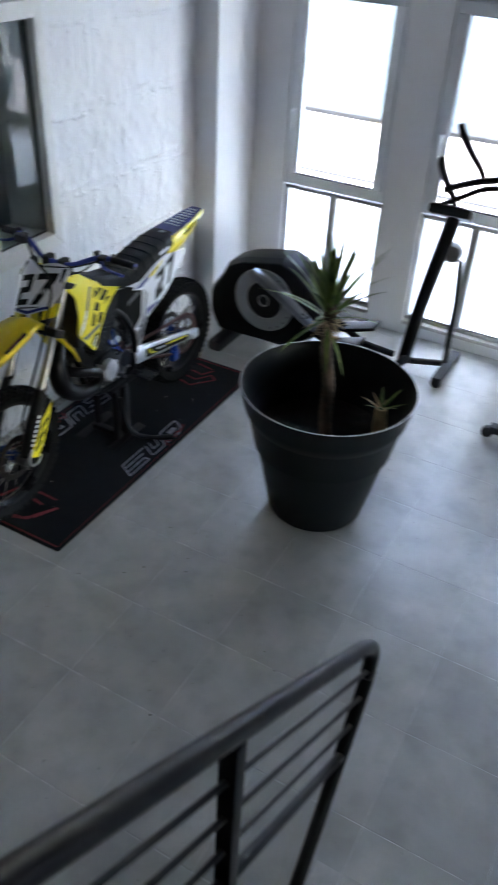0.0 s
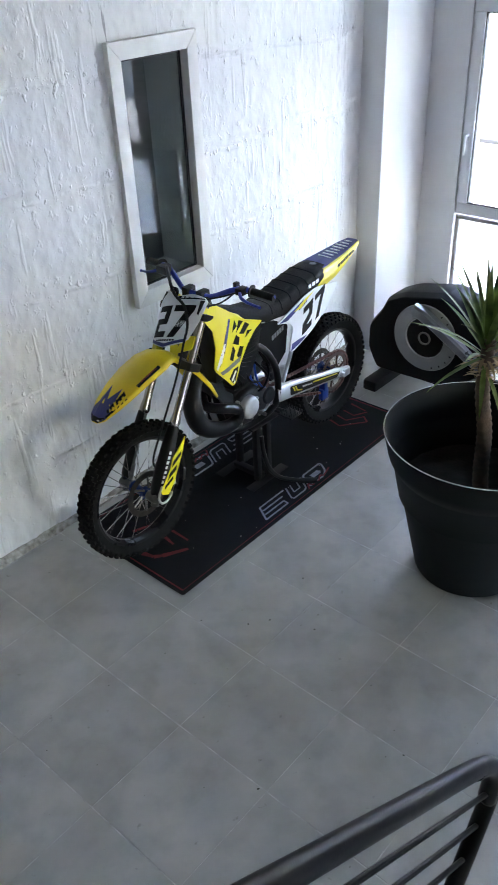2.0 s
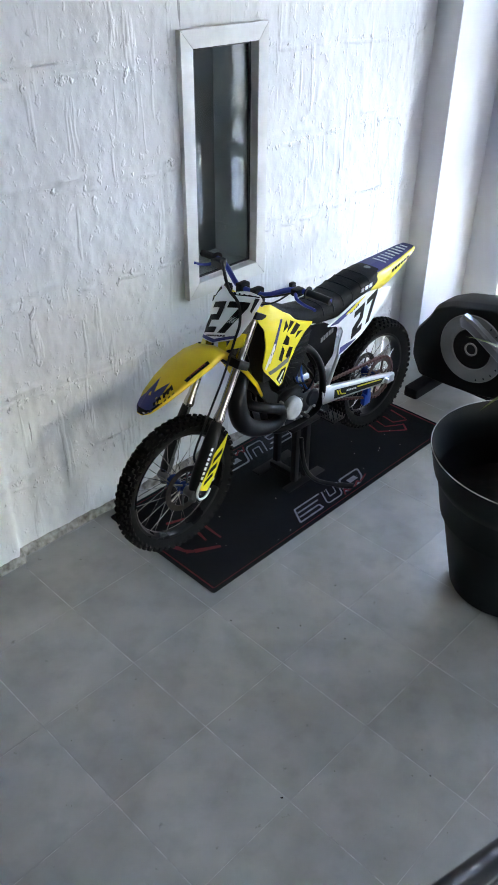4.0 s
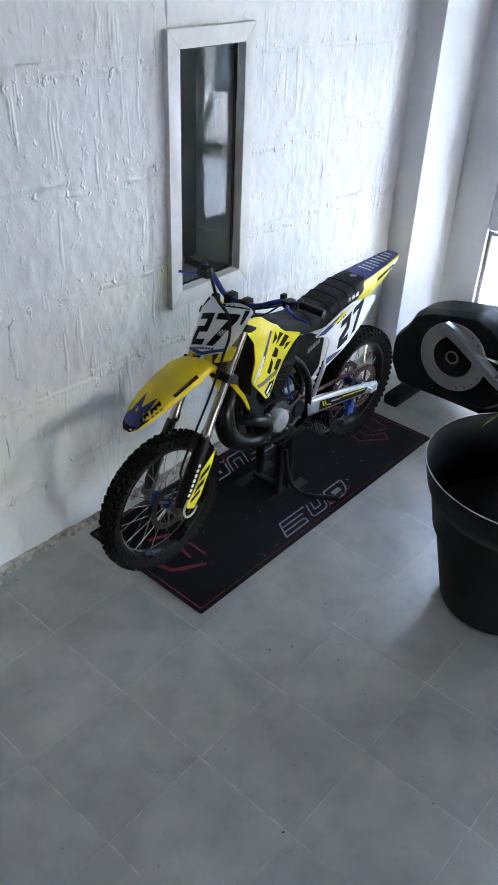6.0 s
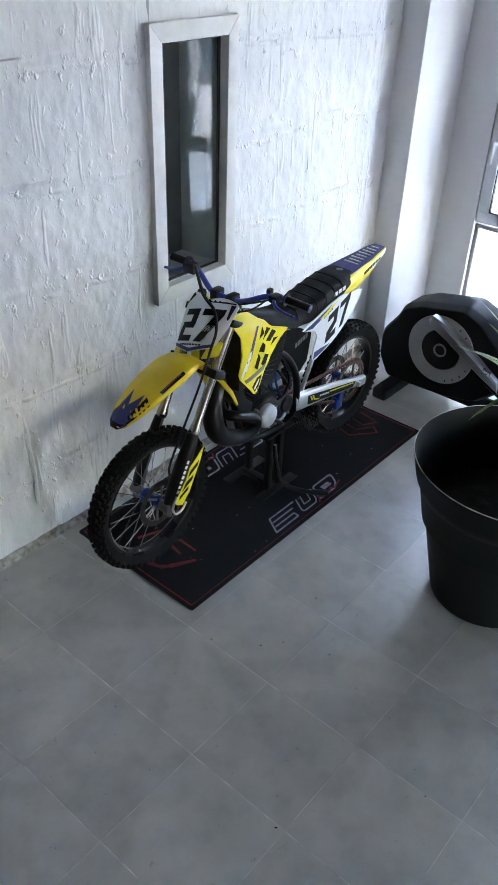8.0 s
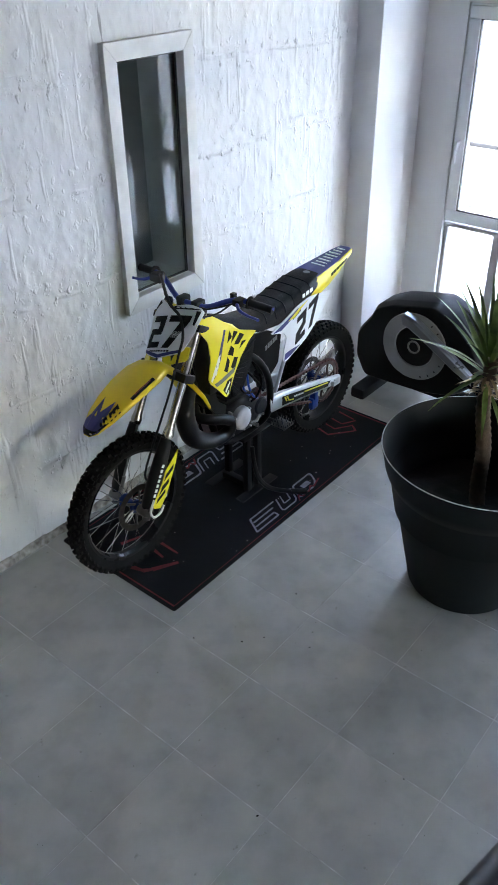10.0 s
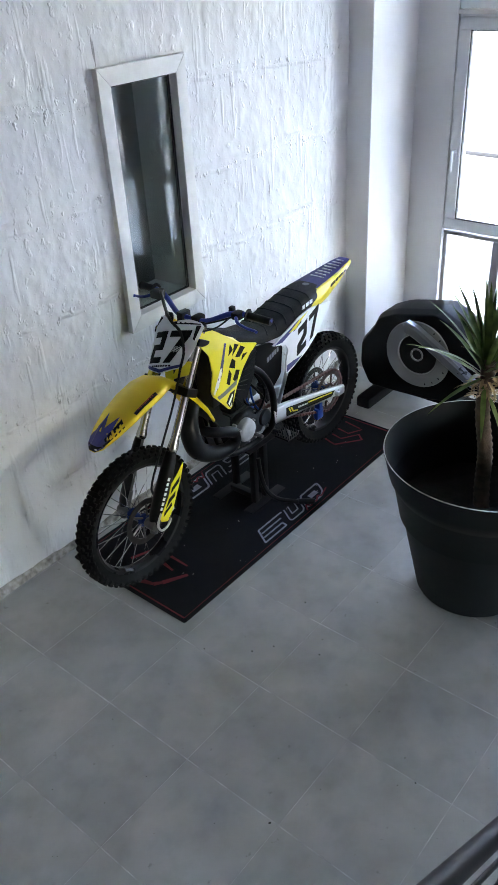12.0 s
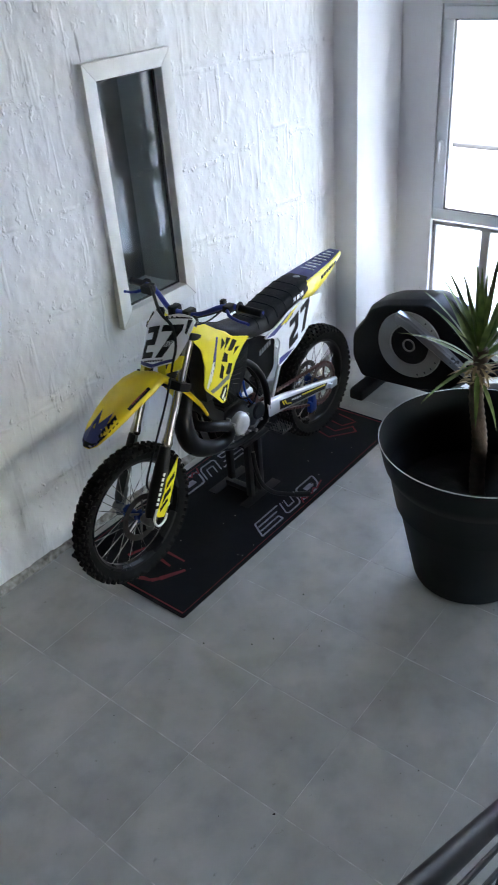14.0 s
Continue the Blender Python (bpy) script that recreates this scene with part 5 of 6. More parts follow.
decal("decal", [[(0.712, 0.800), (0.745, 0.838), (0.785, 0.838), (0.766, 0.762), (0.746, 0.756)]], M_DECALBLK, y_shroud, L, 0.0026, "black lower graphic")
decal("decal", [[(0.728, 0.788), (0.762, 0.828), (0.768, 0.818), (0.738, 0.774)], [(0.744, 0.762), (0.758, 0.780), (0.760, 0.762), (0.750, 0.756)]], M_WHT, y_shroud, L, 0.0036, "white flash")
decal("decal", [[(0.640 + 0.013 * k, 0.915 + 0.026 * k), (0.652 + 0.013 * k, 0.913 + 0.026 * k), (0.658 + 0.013 * k, 0.930 + 0.026 * k), (0.647 + 0.013 * k, 0.932 + 0.026 * k)] for k in range(3)], M_WHT, y_shroud, L, 0.0040, "white bars of lettering")


for s in (-1, 1):
    bm = bmesh.new()
    flank_skin(bm, rounded([(0.985, 0.985), (0.865, 0.925), (0.825, 0.85), (0.80, 0.76), (0.815, 0.70), (0.89, 0.735), (0.955, 0.84)], 0.008, 2), lambda x, z: 0.112, s, -0.012, 0.012)
    rg = part("radiator_guard", bm, M_MESH, bike, "ribbed dark radiator guard")
    for k in range(11):
        t = k / 10
        a = Vector((0.83, 0.715)).lerp(Vector((0.975, 0.955)), t)
        b = Vector((0.802, 0.765)).lerp(Vector((0.875, 0.925)), t)
        bm = bmesh.new()
        box(bm, -0.006, (b - a).length + 0.004, -0.003, 0.003, -0.0022, 0.0022, 0, Matrix.Translation((a.x, YC + s * 0.114, a.y)) @ Matrix.Rotation(-math.atan2(b.y - a.y, b.x - a.x), 4, "Y"))
        part("slat", bm, M_MESH, rg)
bm = bmesh.new()
box(bm, 0.635, 0.69, YC - 0.125, YC - 0.030, 0.80, 1.10, 0.010)
box(bm, 0.635, 0.69, YC + 0.030, YC + 0.125, 0.80, 1.10, 0.010)
part("radiator", bm, M_ENGINE, bike, "dark radiators behind the forks")

# seat with ribs
top = [(0.780, 1.125, 1.09, 0.040), (0.850, 1.095, 1.04, 0.058), (0.950, 1.055, 0.985, 0.070), (1.060, 1.034, 0.955, 0.082), (1.180, 1.040, 0.950, 0.094), (1.300, 1.062, 0.965, 0.100), (1.420, 1.082, 1.000, 0.098), (1.520, 1.094, 1.040, 0.088), (1.570, 1.092, 1.065, 0.070)]
bm = bmesh.new()
loops = []
for x, zt, zb, w in top:
    loops.append([Vector((x, YC + w * a, zb + (zt - zb) * b)) for a, b in ((-1.06, 0), (-1.05, 0.35), (-0.98, 0.68), (-0.80, 0.92), (-0.4, 1.0), (0.4, 1.0), (0.80, 0.92), (0.98, 0.68), (1.05, 0.35), (1.06, 0))])
loft(bm, loops)
seat = part("seat", bm, M_SEAT, bike, "black ribbed gripper seat", 50)
for x, zt, zb, w in ((1.10, 1.034, 0.952, 0.086), (1.17, 1.039, 0.950, 0.093), (1.24, 1.050, 0.957, 0.097), (1.31, 1.064, 0.968, 0.100), (1.38, 1.075, 0.988, 0.099), (1.45, 1.086, 1.012, 0.095)):
    bm = bmesh.new()
    tube(bm, [(x, YC + w * a, zb + (zt - zb) * b) for a, b in ((-1.04, 0.40), (-0.97, 0.70), (-0.80, 0.93), (-0.4, 1.01), (0.4, 1.01), (0.80, 0.93), (0.97, 0.70), (1.04, 0.40))], 0.0036, 8)
    part("seat_rib", bm, M_SEAT, seat)
bm = bmesh.new()
for k in range(3):
    slab(bm, [(1.375 + 0.034 * k, 1.026 + 0.004 * k), (1.398 + 0.034 * k, 1.028 + 0.004 * k), (1.402 + 0.034 * k, 1.046 + 0.004 * k), (1.379 + 0.034 * k, 1.044 + 0.004 * k)], side_place(lambda a, b: 0.102 - 0.12 * (b - 1.02)), 0.0025)
part("seat_bars", bm, M_WHT, seat, "white bars of lettering on the seat")
bm = bmesh.new()
lathe(bm, [(0.0, 0.003), (0.018, 0.003), (0.019, 0.0), (0.0, 0.0)], pose(1.535, YC - 0.01, 1.093, 0, 2, 0), 20)
part("seat_badge", bm, M_DECALGRY, seat, "small round badge")

# tail
bm = bmesh.new()
tail = [(1.430, 1.060, 0.090, 0.085), (1.540, 1.082, 0.090, 0.095), (1.640, 1.090, 0.082, 0.085), (1.760, 1.100, 0.070, 0.058), (1.860, 1.112, 0.054, 0.034), (1.920, 1.116, 0.040, 0.022), (1.936, 1.110, 0.026, 0.012)]
loops = []
for x, z, w, d in tail:
    o = [(-1.0, -1.0), (-1.0, -0.12), (-0.86, 0.0), (0.0, 0.05), (0.86, 0.0), (1.0, -0.12), (1.0, -1.0)]
    loops.append([Vector((x, YC + w * a, z + d * b)) for a, b in o] + [Vector((x, YC + (w - 0.005) * a, z + d * b - 0.005)) for a, b in reversed(o)])
loft(bm, loops)
tail_ob = part("rear_mudguard", bm, M_YEL, bike, "yellow rear mudguard", 50)
bm = bmesh.new()
for (x0, z0, w0, d0), (x1, z1, w1, d1) in zip(tail[1:], tail[2:]):
    for a0, a1 in ((-0.86, 0.0), (0.0, 0.86)):
        lo = [Vector((x0, YC + w0 * a0, z0 + d0 * 0.05 * (1 - abs(a0) / 0.86))), Vector((x1, YC + w1 * a0, z1 + d1 * 0.05 * (1 - abs(a0) / 0.86))), Vector((x1, YC + w1 * a1, z1 + d1 * 0.05 * (1 - abs(a1) / 0.86))), Vector((x0, YC + w0 * a1, z0 + d0 * 0.05 * (1 - abs(a1) / 0.86)))]
        vv = [bm.verts.new(p + Vector((0, 0, 0.0006))) for p in lo] + [bm.verts.new(p + Vector((0, 0, 0.0022))) for p in lo]
        for f in ((3, 2, 1, 0), (4, 5, 6, 7), (0, 1, 5, 4), (1, 2, 6, 5), (2, 3, 7, 6), (3, 0, 4, 7)):
            bm.faces.new([vv[i] for i in f])
part("tail_decal", bm, M_NAVY, tail_ob, "navy decal on top of the tail")
for k in range(8):
    x = 1.650 + 0.031 * k
    z = 1.0935 + (x - 1.64) * 0.105
    w = (0.042, 0.034, 0.040, 0.030, 0.038, 0.036, 0.028, 0.022)[k]
    bm = bmesh.new()
    box(bm, x, x + 0.008, YC - w, YC + w, z, z + 0.0042)
    part("tail_bar", bm, M_PVC, tail_ob, "pale bar of lettering on the tail")
for k in range(6):
    a = 1.665 + 0.030 * k
    bm = bmesh.new()
    slab(bm, [(a, 1.048 + 0.006 * k), (a + 0.020, 1.052 + 0.006 * k), (a + 0.022, 1.068 + 0.005 * k), (a + 0.002, 1.064 + 0.005 * k)], side_place(lambda p, q: 0.0825 - 0.105 * (p - 1.64)), 0.0030)
    part("flank_bar", bm, M_DECALBLK, tail_ob, "black bar of lettering on the tail flank")

# side number panels
y_panel = lambda x, z: 0.118 - 0.06 * max(0.0, x - 1.35) + 0.03 * max(0.0, 0.95 - z)
SP = [(1.095, 0.935), (1.200, 0.968), (1.320, 1.010), (1.420, 1.022), (1.640, 0.985), (1.600, 0.940), (1.500, 0.860), (1.400, 0.805), (1.290, 0.765), (1.215, 0.738), (1.190, 0.750), (1.198, 0.800), (1.225, 0.870), (1.200, 0.905)]
for s in (-1, 1):
    bm = bmesh.new()
    flank_skin(bm, rounded(SP, 0.014, 2), y_panel, s, -0.004, 0.006)
    pn = part("side_panel", bm, M_WHT, bike, "white side number panel", 40)
    if s < 0:
        decal("decal", [[(1.110, 0.932), (1.215, 0.962), (1.300, 0.990), (1.330, 1.000), (1.245, 0.948), (1.180, 0.925)], [(1.200, 0.748), (1.270, 0.765), (1.340, 0.790), (1.260, 0.790), (1.208, 0.785)]], M_NAVY, y_panel, pn, label="navy wedges")
        decal("decal", [[(1.235, 0.955), (1.335, 0.998), (1.410, 1.014), (1.340, 0.985), (1.290, 0.955)]], M_YEL, y_panel, pn, 0.0028, "yellow wedge")
        decal("decal", [[(1.275 + 0.014 * k, 0.946 + 0.006 * k), (1.284 + 0.014 * k, 0.950 + 0.006 * k), (1.285 + 0.014 * k, 0.960 + 0.006 * k), (1.276 + 0.014 * k, 0.956 + 0.006 * k)] for k in range(5)], M_DECALBLK, y_panel, pn, 0.0026, "small unreadable bars")
        slant = lambda u, v: (1.290 + 1.10 * u + 0.18 * v, 0.800 + 0.39 * u + 1.14 * v)
        figure = [[(0.0, 0.100), (0.078, 0.100), (0.078, 0.128), (0.0, 0.128)], [(0.048, 0.055), (0.078, 0.055), (0.078, 0.101), (0.048, 0.101)], [(0.0, 0.028), (0.030, 0.028), (0.078, 0.055), (0.078, 0.078), (0.048, 0.078), (0.0, 0.052)], [(0.0, 0.0), (0.078, 0.0), (0.078, 0.029), (0.0, 0.029)]]
        decal("numeral", [[slant(*p) for p in o] for o in figure], M_DECALBLK, y_panel, pn, 0.0030, "black numeral 2")
        figure = [[(0.095, 0.100), (0.180, 0.100), (0.180, 0.128), (0.095, 0.128)], [(0.110, 0.0), (0.142, 0.0), (0.180, 0.101), (0.146, 0.101)]]
        decal("numeral", [[slant(*p) for p in o] for o in figure], M_DECALBLK, y_panel, pn, 0.0030, "black numeral 7")
    else:
        lettering("number", "27", 0.165, pose(1.395, YC + 0.1195, 0.893, 90, 0, 180), M_DECALBLK, pn, 0.95, 0.12, "black number 27")

M_AIRBOX = surface("dull_black_plastic", (0.004, 0.004, 0.0045), 0.6, spread=0.2, scale=20, bump=0.1, spec=0.1)
y_air = lambda x, z: 0.092
mirror(lambda bm, s: flank_skin(bm, rounded([(0.985, 0.965), (1.11, 0.945), (1.215, 0.885), (1.195, 0.735), (1.12, 0.675), (1.03, 0.74), (0.975, 0.86)], 0.012, 2), y_air, s, -0.010, 0.010), "airbox_cover", M_AIRBOX, "black airbox cover")
bm = bmesh.new()
for k in range(5):
    slab(bm, [(1.085 + 0.020 * k, 0.842 + 0.006 * k), (1.100 + 0.020 * k, 0.846 + 0.006 * k), (1.100 + 0.020 * k, 0.872 + 0.006 * k), (1.085 + 0.020 * k, 0.868 + 0.006 * k)], side_place(lambda a, b: 0.0925), 0.0012)
part("airbox_bars", bm, M_DECALGRY, bike, "grey bars of lettering on the airbox")

# frame, subframe, swingarm
mirror(lambda bm, s: tube(bm, [(0.625, YC + 0.03 * s, 1.12), (0.80, YC + 0.085 * s, 0.945), (0.985, YC + 0.092 * s, 0.850), (1.075, YC + 0.103 * s, 0.735), (1.118, YC + 0.098 * s, 0.60), (1.105, YC + 0.095 * s, 0.475), (1.02, YC + 0.075 * s, 0.422), (0.84, YC + 0.060 * s, 0.420), (0.745, YC + 0.045 * s, 0.50), (0.70, YC + 0.02 * s, 0.78), (0.63, YC + 0.015 * s, 1.02)], 0.0185, 12, smooth=4), "frame_tube", M_FRAMEBLK, "black painted frame loop")
mirror(lambda bm, s: tube(bm, [(1.155, YC + 0.102 * s, 0.575), (1.235, YC + 0.100 * s, 0.735), (1.33, YC + 0.095 * s, 0.93)], 0.0105, 10), "subframe_tube", M_ALU, "bare aluminium subframe tube")


def arm(bm, s):
    loops = []
    for x, z, h, t in ((1.105, 0.515, 0.040, 0.017), (1.16, 0.512, 0.046, 0.018), (1.24, 0.500, 0.045, 0.017), (1.50, 0.446, 0.036, 0.014), (1.66, 0.412, 0.031, 0.013), (1.765, 0.392, 0.024, 0.011)):
        loops.append([Vector((x, YC + s * (0.098 + 0.003 * (x - 1.1)) + t * a * s, z + h * b)) for a, b in ((-1, -0.8), (-1, 0.8), (-0.7, 1), (0.7, 1), (1, 0.75), (1, -0.75), (0.7, -1), (-0.7, -1))])
    loft(bm, loops)


mirror(arm, "swingarm", M_ALU, "brushed aluminium swingarm")
arm_z = lambda x: 0.500 - (x - 1.24) * 0.208
bm = bmesh.new()
slab(bm, [(1.20, arm_z(1.20) - 0.030), (1.63, arm_z(1.63) - 0.018), (1.66, arm_z(1.66) + 0.014), (1.20, arm_z(1.20) + 0.024)], side_place(lambda a, b: 0.1165 - 0.006 * (a - 1.2)), 0.0018)
arm_decal = part("swingarm_decal", bm, M_DECALBLK, bike, "black swingarm sticker with yellow slashes")
bm = bmesh.new()
for o in ([(1.215, arm_z(1.215) + 0.018), (1.228, arm_z(1.228) + 0.018), (1.243, arm_z(1.243) - 0.012), (1.232, arm_z(1.232) - 0.012)], [(1.235, arm_z(1.235) + 0.018), (1.248, arm_z(1.248) + 0.018), (1.263, arm_z(1.263) - 0.012), (1.252, arm_z(1.252) - 0.012)],
          [(1.255, arm_z(1.255) - 0.014), (1.30, arm_z(1.30) - 0.020), (1.30, arm_z(1.30) - 0.012), (1.255, arm_z(1.255) - 0.006)], [(1.40, arm_z(1.40) + 0.002), (1.63, arm_z(1.63) + 0.004), (1.63, arm_z(1.63) + 0.011), (1.40, arm_z(1.40) + 0.010)]):
    slab(bm, o, side_place(lambda a, b: 0.1185 - 0.006 * (a - 1.2)), 0.0012)
part("yellow_slash", bm, M_YEL, arm_decal)
bm = bmesh.new()
for k in range(6):
    a = 1.305 + 0.015 * k
    slab(bm, [(a, arm_z(a) - 0.004), (a + 0.010, arm_z(a + 0.01) - 0.004), (a + 0.010, arm_z(a + 0.01) + 0.006), (a, arm_z(a) + 0.006)], side_place(lambda p, q: 0.1185 - 0.006 * (p - 1.2)), 0.0012)
part("white_bars", bm, M_WHT, arm_decal)
bm = bmesh.new()
box(bm, 1.695, 1.755, YC - 0.122, YC - 0.098, 0.372, 0.418, 0.006)
lathe(bm, [(0.0, 0.135), (0.014, 0.135), (0.017, 0.128), (0.017, 0.10), (0.0, 0.10)], pose(RA.x, YC, RA.z, 90, 0, 0), 6)
part("axle_block", bm, M_ALU, bike, "alloy chain adjuster block")
bm = bmesh.new()
box(bm, 1.545, 1.605, YC - 0.076, YC - 0.046, 0.265, 0.335, 0.008)
box(bm, 1.56, 1.59, YC - 0.080, YC - 0.042, 0.325, 0.40, 0.004)
part("chain_guide", bm, M_BLUEANO, bike, "blue chain guide")
bm = bmesh.new()
tube(bm, [(1.10, YC, 0.88), (1.17, YC, 0.56)], [0.030, 0.026], 14)
n = 90
tube(bm, [(1.10 + 0.07 * k / n + 0.036 * math.cos(k * 0.5), YC + 0.036 * math.sin(k * 0.5), 0.86 - 0.27 * k / n) for k in range(n + 1)], 0.006, 6)
part("rear_shock", bm, M_ENGINE, bike, "rear shock absorber and spring")

# engine and exhaust
bm = bmesh.new()
loops = []
for y, k in ((-0.085, 0.86), (-0.070, 1.0), (0.070, 1.0), (0.085, 0.86)):
    o = rounded([(0.79, 0.445), (0.98, 0.430), (1.075, 0.455), (1.09, 0.56), (1.02, 0.625), (0.90, 0.645), (0.80, 0.60)], 0.03, 3)
    c = Vector((0.93, 0.53))
    loops.append([Vector((c.x + (a - c.x) * k, YC + y, c.y + (b - c.y) * k)) for a, b in o])
loft(bm, loops)
eng = part("engine_case", bm, M_ENGINE, bike, "dark cast engine case", 50)
bm = bmesh.new()
lathe(bm, [(0.0, 0.122), (0.046, 0.122), (0.056, 0.117), (0.062, 0.106), (0.064, 0.080), (0.070, 0.078), (0.070, 0.06), (0.0, 0.06)], pose(0.885, YC, 0.548, 90, 0, 0), 40)
for k in range(3):
    a = 0.6 + 2.09 * k
    lathe(bm, [(0.0, 0.116), (0.006, 0.116), (0.007, 0.10), (0.0, 0.10)], pose(0.885 + 0.064 * math.cos(a), YC, 0.548 + 0.064 * math.sin(a), 90, 0, 0), 8)
part("ignition_cover", bm, M_CAST, eng, "round silver ignition cover")
bm = bmesh.new()
for k in range(7):
    z = 0.64 + 0.022 * k
    box(bm, 0.815, 0.955, YC - 0.065, YC + 0.065, z, z + 0.008, 0.003)
box(bm, 0.83, 0.94, YC - 0.05, YC + 0.05, 0.61, 0.80, 0.01)
box(bm, 0.825, 0.945, YC - 0.06, YC + 0.06, 0.795, 0.835, 0.012)
part("cylinder", bm, M_ENGINE, eng, "alloy cylinder")
bm = bmesh.new()
tube(bm, [(0.885, YC, 0.83), (0.885, YC, 0.875)], [0.010, 0.008], 8)
tube(bm, [(0.885, YC, 0.87), (0.93, YC - 0.02, 0.90), (1.0, YC - 0.02, 0.86)], 0.005, 7, smooth=4)
part("spark_plug", bm, M_BLACK, eng)
bm = bmesh.new()
box(bm, 0.975, 1.055, YC - 0.045, YC + 0.045, 0.66, 0.76, 0.014)
tube(bm, [(0.95, YC, 0.70), (1.13, YC, 0.74)], 0.032, 14)
part("carburettor", bm, M_STEEL, eng, "dark alloy carburettor")
bm = bmesh.new()
tube(bm, [(0.98, YC - 0.06, 0.78), (0.95, YC - 0.095, 0.70), (0.99, YC - 0.10, 0.62), (1.04, YC - 0.085, 0.60)], 0.006, 8, smooth=4)
tube(bm, [(0.92, YC - 0.08, 0.80), (0.90, YC - 0.105, 0.71), (0.95, YC - 0.10, 0.65)], 0.0055, 8, smooth=4)
part("fuel_hose", bm, M_BLUEANO, eng, "blue fuel hoses")
for pts in ([(0.90, -0.07, 0.84), (0.96, -0.105, 0.76), (1.02, -0.10, 0.69), (1.07, -0.09, 0.62)], [(0.86, -0.08, 0.82), (0.87, -0.11, 0.73), (0.92, -0.105, 0.68), (0.99, -0.10, 0.66)], [(1.02, -0.06, 0.80), (1.05, -0.095, 0.70), (1.01, -0.105, 0.63), (0.96, -0.10, 0.61)]):
    bm = bmesh.new()
    tube(bm, [(x, YC + y, z) for x, y, z in pts], 0.006, 8, smooth=4)
    part("hose", bm, M_AIRBOX, eng)
for x, z in ((0.82, 0.60), (0.97, 0.61), (1.03, 0.60), (1.07, 0.48), (0.97, 0.46), (0.83, 0.47)):
    bm = bmesh.new()
    lathe(bm, [(0.0, 0.094), (0.007, 0.094), (0.008, 0.09), (0.008, 0.07), (0.0, 0.07)], pose(x, YC, z, 90, 0, 0), 6)
    part("bolt", bm, M_CAST, eng)
bm = bmesh.new()
box(bm, 0.985, 1.05, YC - 0.098, YC - 0.06, 0.595, 0.645, 0.008)
part("bracket", bm, M_CHAIN, eng, "rusty brown bracket")
bm = bmesh.new()
lathe(bm, [(0.0, 0.096), (0.040, 0.096), (0.048, 0.088), (0.048, 0.06), (0.0, 0.06)], pose(1.055, YC, 0.535, 90, 0, 0), 20)
part("sprocket_cover", bm, M_ENGINE, eng, "dark front sprocket cover")
bm = bmesh.new()
tube(bm, [(1.03, YC - 0.10, 0.495), (0.985, YC - 0.118, 0.492), (0.935, YC - 0.125, 0.505)], [0.007, 0.007, 0.007], 8)
tube(bm, [(0.935, YC - 0.115, 0.505), (0.935, YC - 0.165, 0.505)], 0.010, 10)
part("gear_lever", bm, M_STEEL, eng, "steel gear lever")
bm = bmesh.new()
tube(bm, [(0.840, YC, 0.730), (0.780, YC + 0.020, 0.770), (0.690, YC + 0.010, 0.815), (0.590, YC - 0.030, 0.825), (0.522, YC - 0.065, 0.765), (0.515, YC - 0.080, 0.680), (0.545, YC - 0.080, 0.605), (0.610, YC - 0.075, 0.545), (0.690, YC - 0.070, 0.503), (0.765, YC - 0.072, 0.487), (0.815, YC - 0.080, 0.510), (0.815, YC - 0.085, 0.560), (0.760, YC - 0.082, 0.594), (0.690, YC - 0.070, 0.622), (0.650, YC - 0.020, 0.640), (0.700, YC + 0.05, 0.655)],
     [0.022, 0.024, 0.030, 0.040, 0.046, 0.048, 0.048, 0.045, 0.040, 0.035, 0.031, 0.029, 0.027, 0.026, 0.026, 0.026], 18, smooth=5)
part("expansion_chamber", bm, M_PIPE, bike, "looping matt black exhaust chamber")
bm = bmesh.new()
tube(bm, [(0.735, YC + 0.03, 0.50), (0.86, YC + 0.09, 0.56), (0.95, YC + 0.12, 0.72), (1.10, YC + 0.125, 0.86), (1.25, YC + 0.13, 0.90)], [0.046, 0.040, 0.028, 0.018, 0.018], 12, smooth=5)
tube(bm, [(1.25, YC + 0.13, 0.90), (1.28, YC + 0.13, 0.905), (1.60, YC + 0.135, 0.95), (1.64, YC + 0.135, 0.955)], [0.020, 0.038, 0.038, 0.020], 14)
part("silencer", bm, M_ALU, bike, "alloy silencer")
bm = bmesh.new()
loops = []
for y in (-0.075, -0.065, 0.065, 0.075):
    loops.append([Vector((a, YC + y, b)) for a, b in rounded([(0.635, 0.79), (0.705, 0.82), (0.745, 0.70), (0.800, 0.655), (0.790, 0.60), (0.740, 0.62), (0.680, 0.70)], 0.015, 2)])
loft(bm, loops)
part("lower_fairing", bm, M_BLACK, bike, "black plastic guard under the radiator")
mirror(lambda bm, s: [box(bm, 1.075, 1.165, YC + s * 0.175 - 0.045, YC + s * 0.175 + 0.045, 0.418, 0.428, 0.003)] + [box(bm, 1.08 + 0.0165 * i, 1.086 + 0.0165 * i, YC + s * (0.135 + 0.017 * j) - 0.002, YC + s * (0.135 + 0.017 * j) + 0.002, 0.428, 0.443) for i in range(6) for j in range(6) if i in (0, 5) or j in (0, 5) or (i + j) % 2]
       + [tube(bm, [(1.10, YC + s * 0.08, 0.44), (1.12, YC + s * 0.14, 0.424)], 0.010, 8)], "foot_peg", M_ENGINE, "toothed dark steel foot peg")

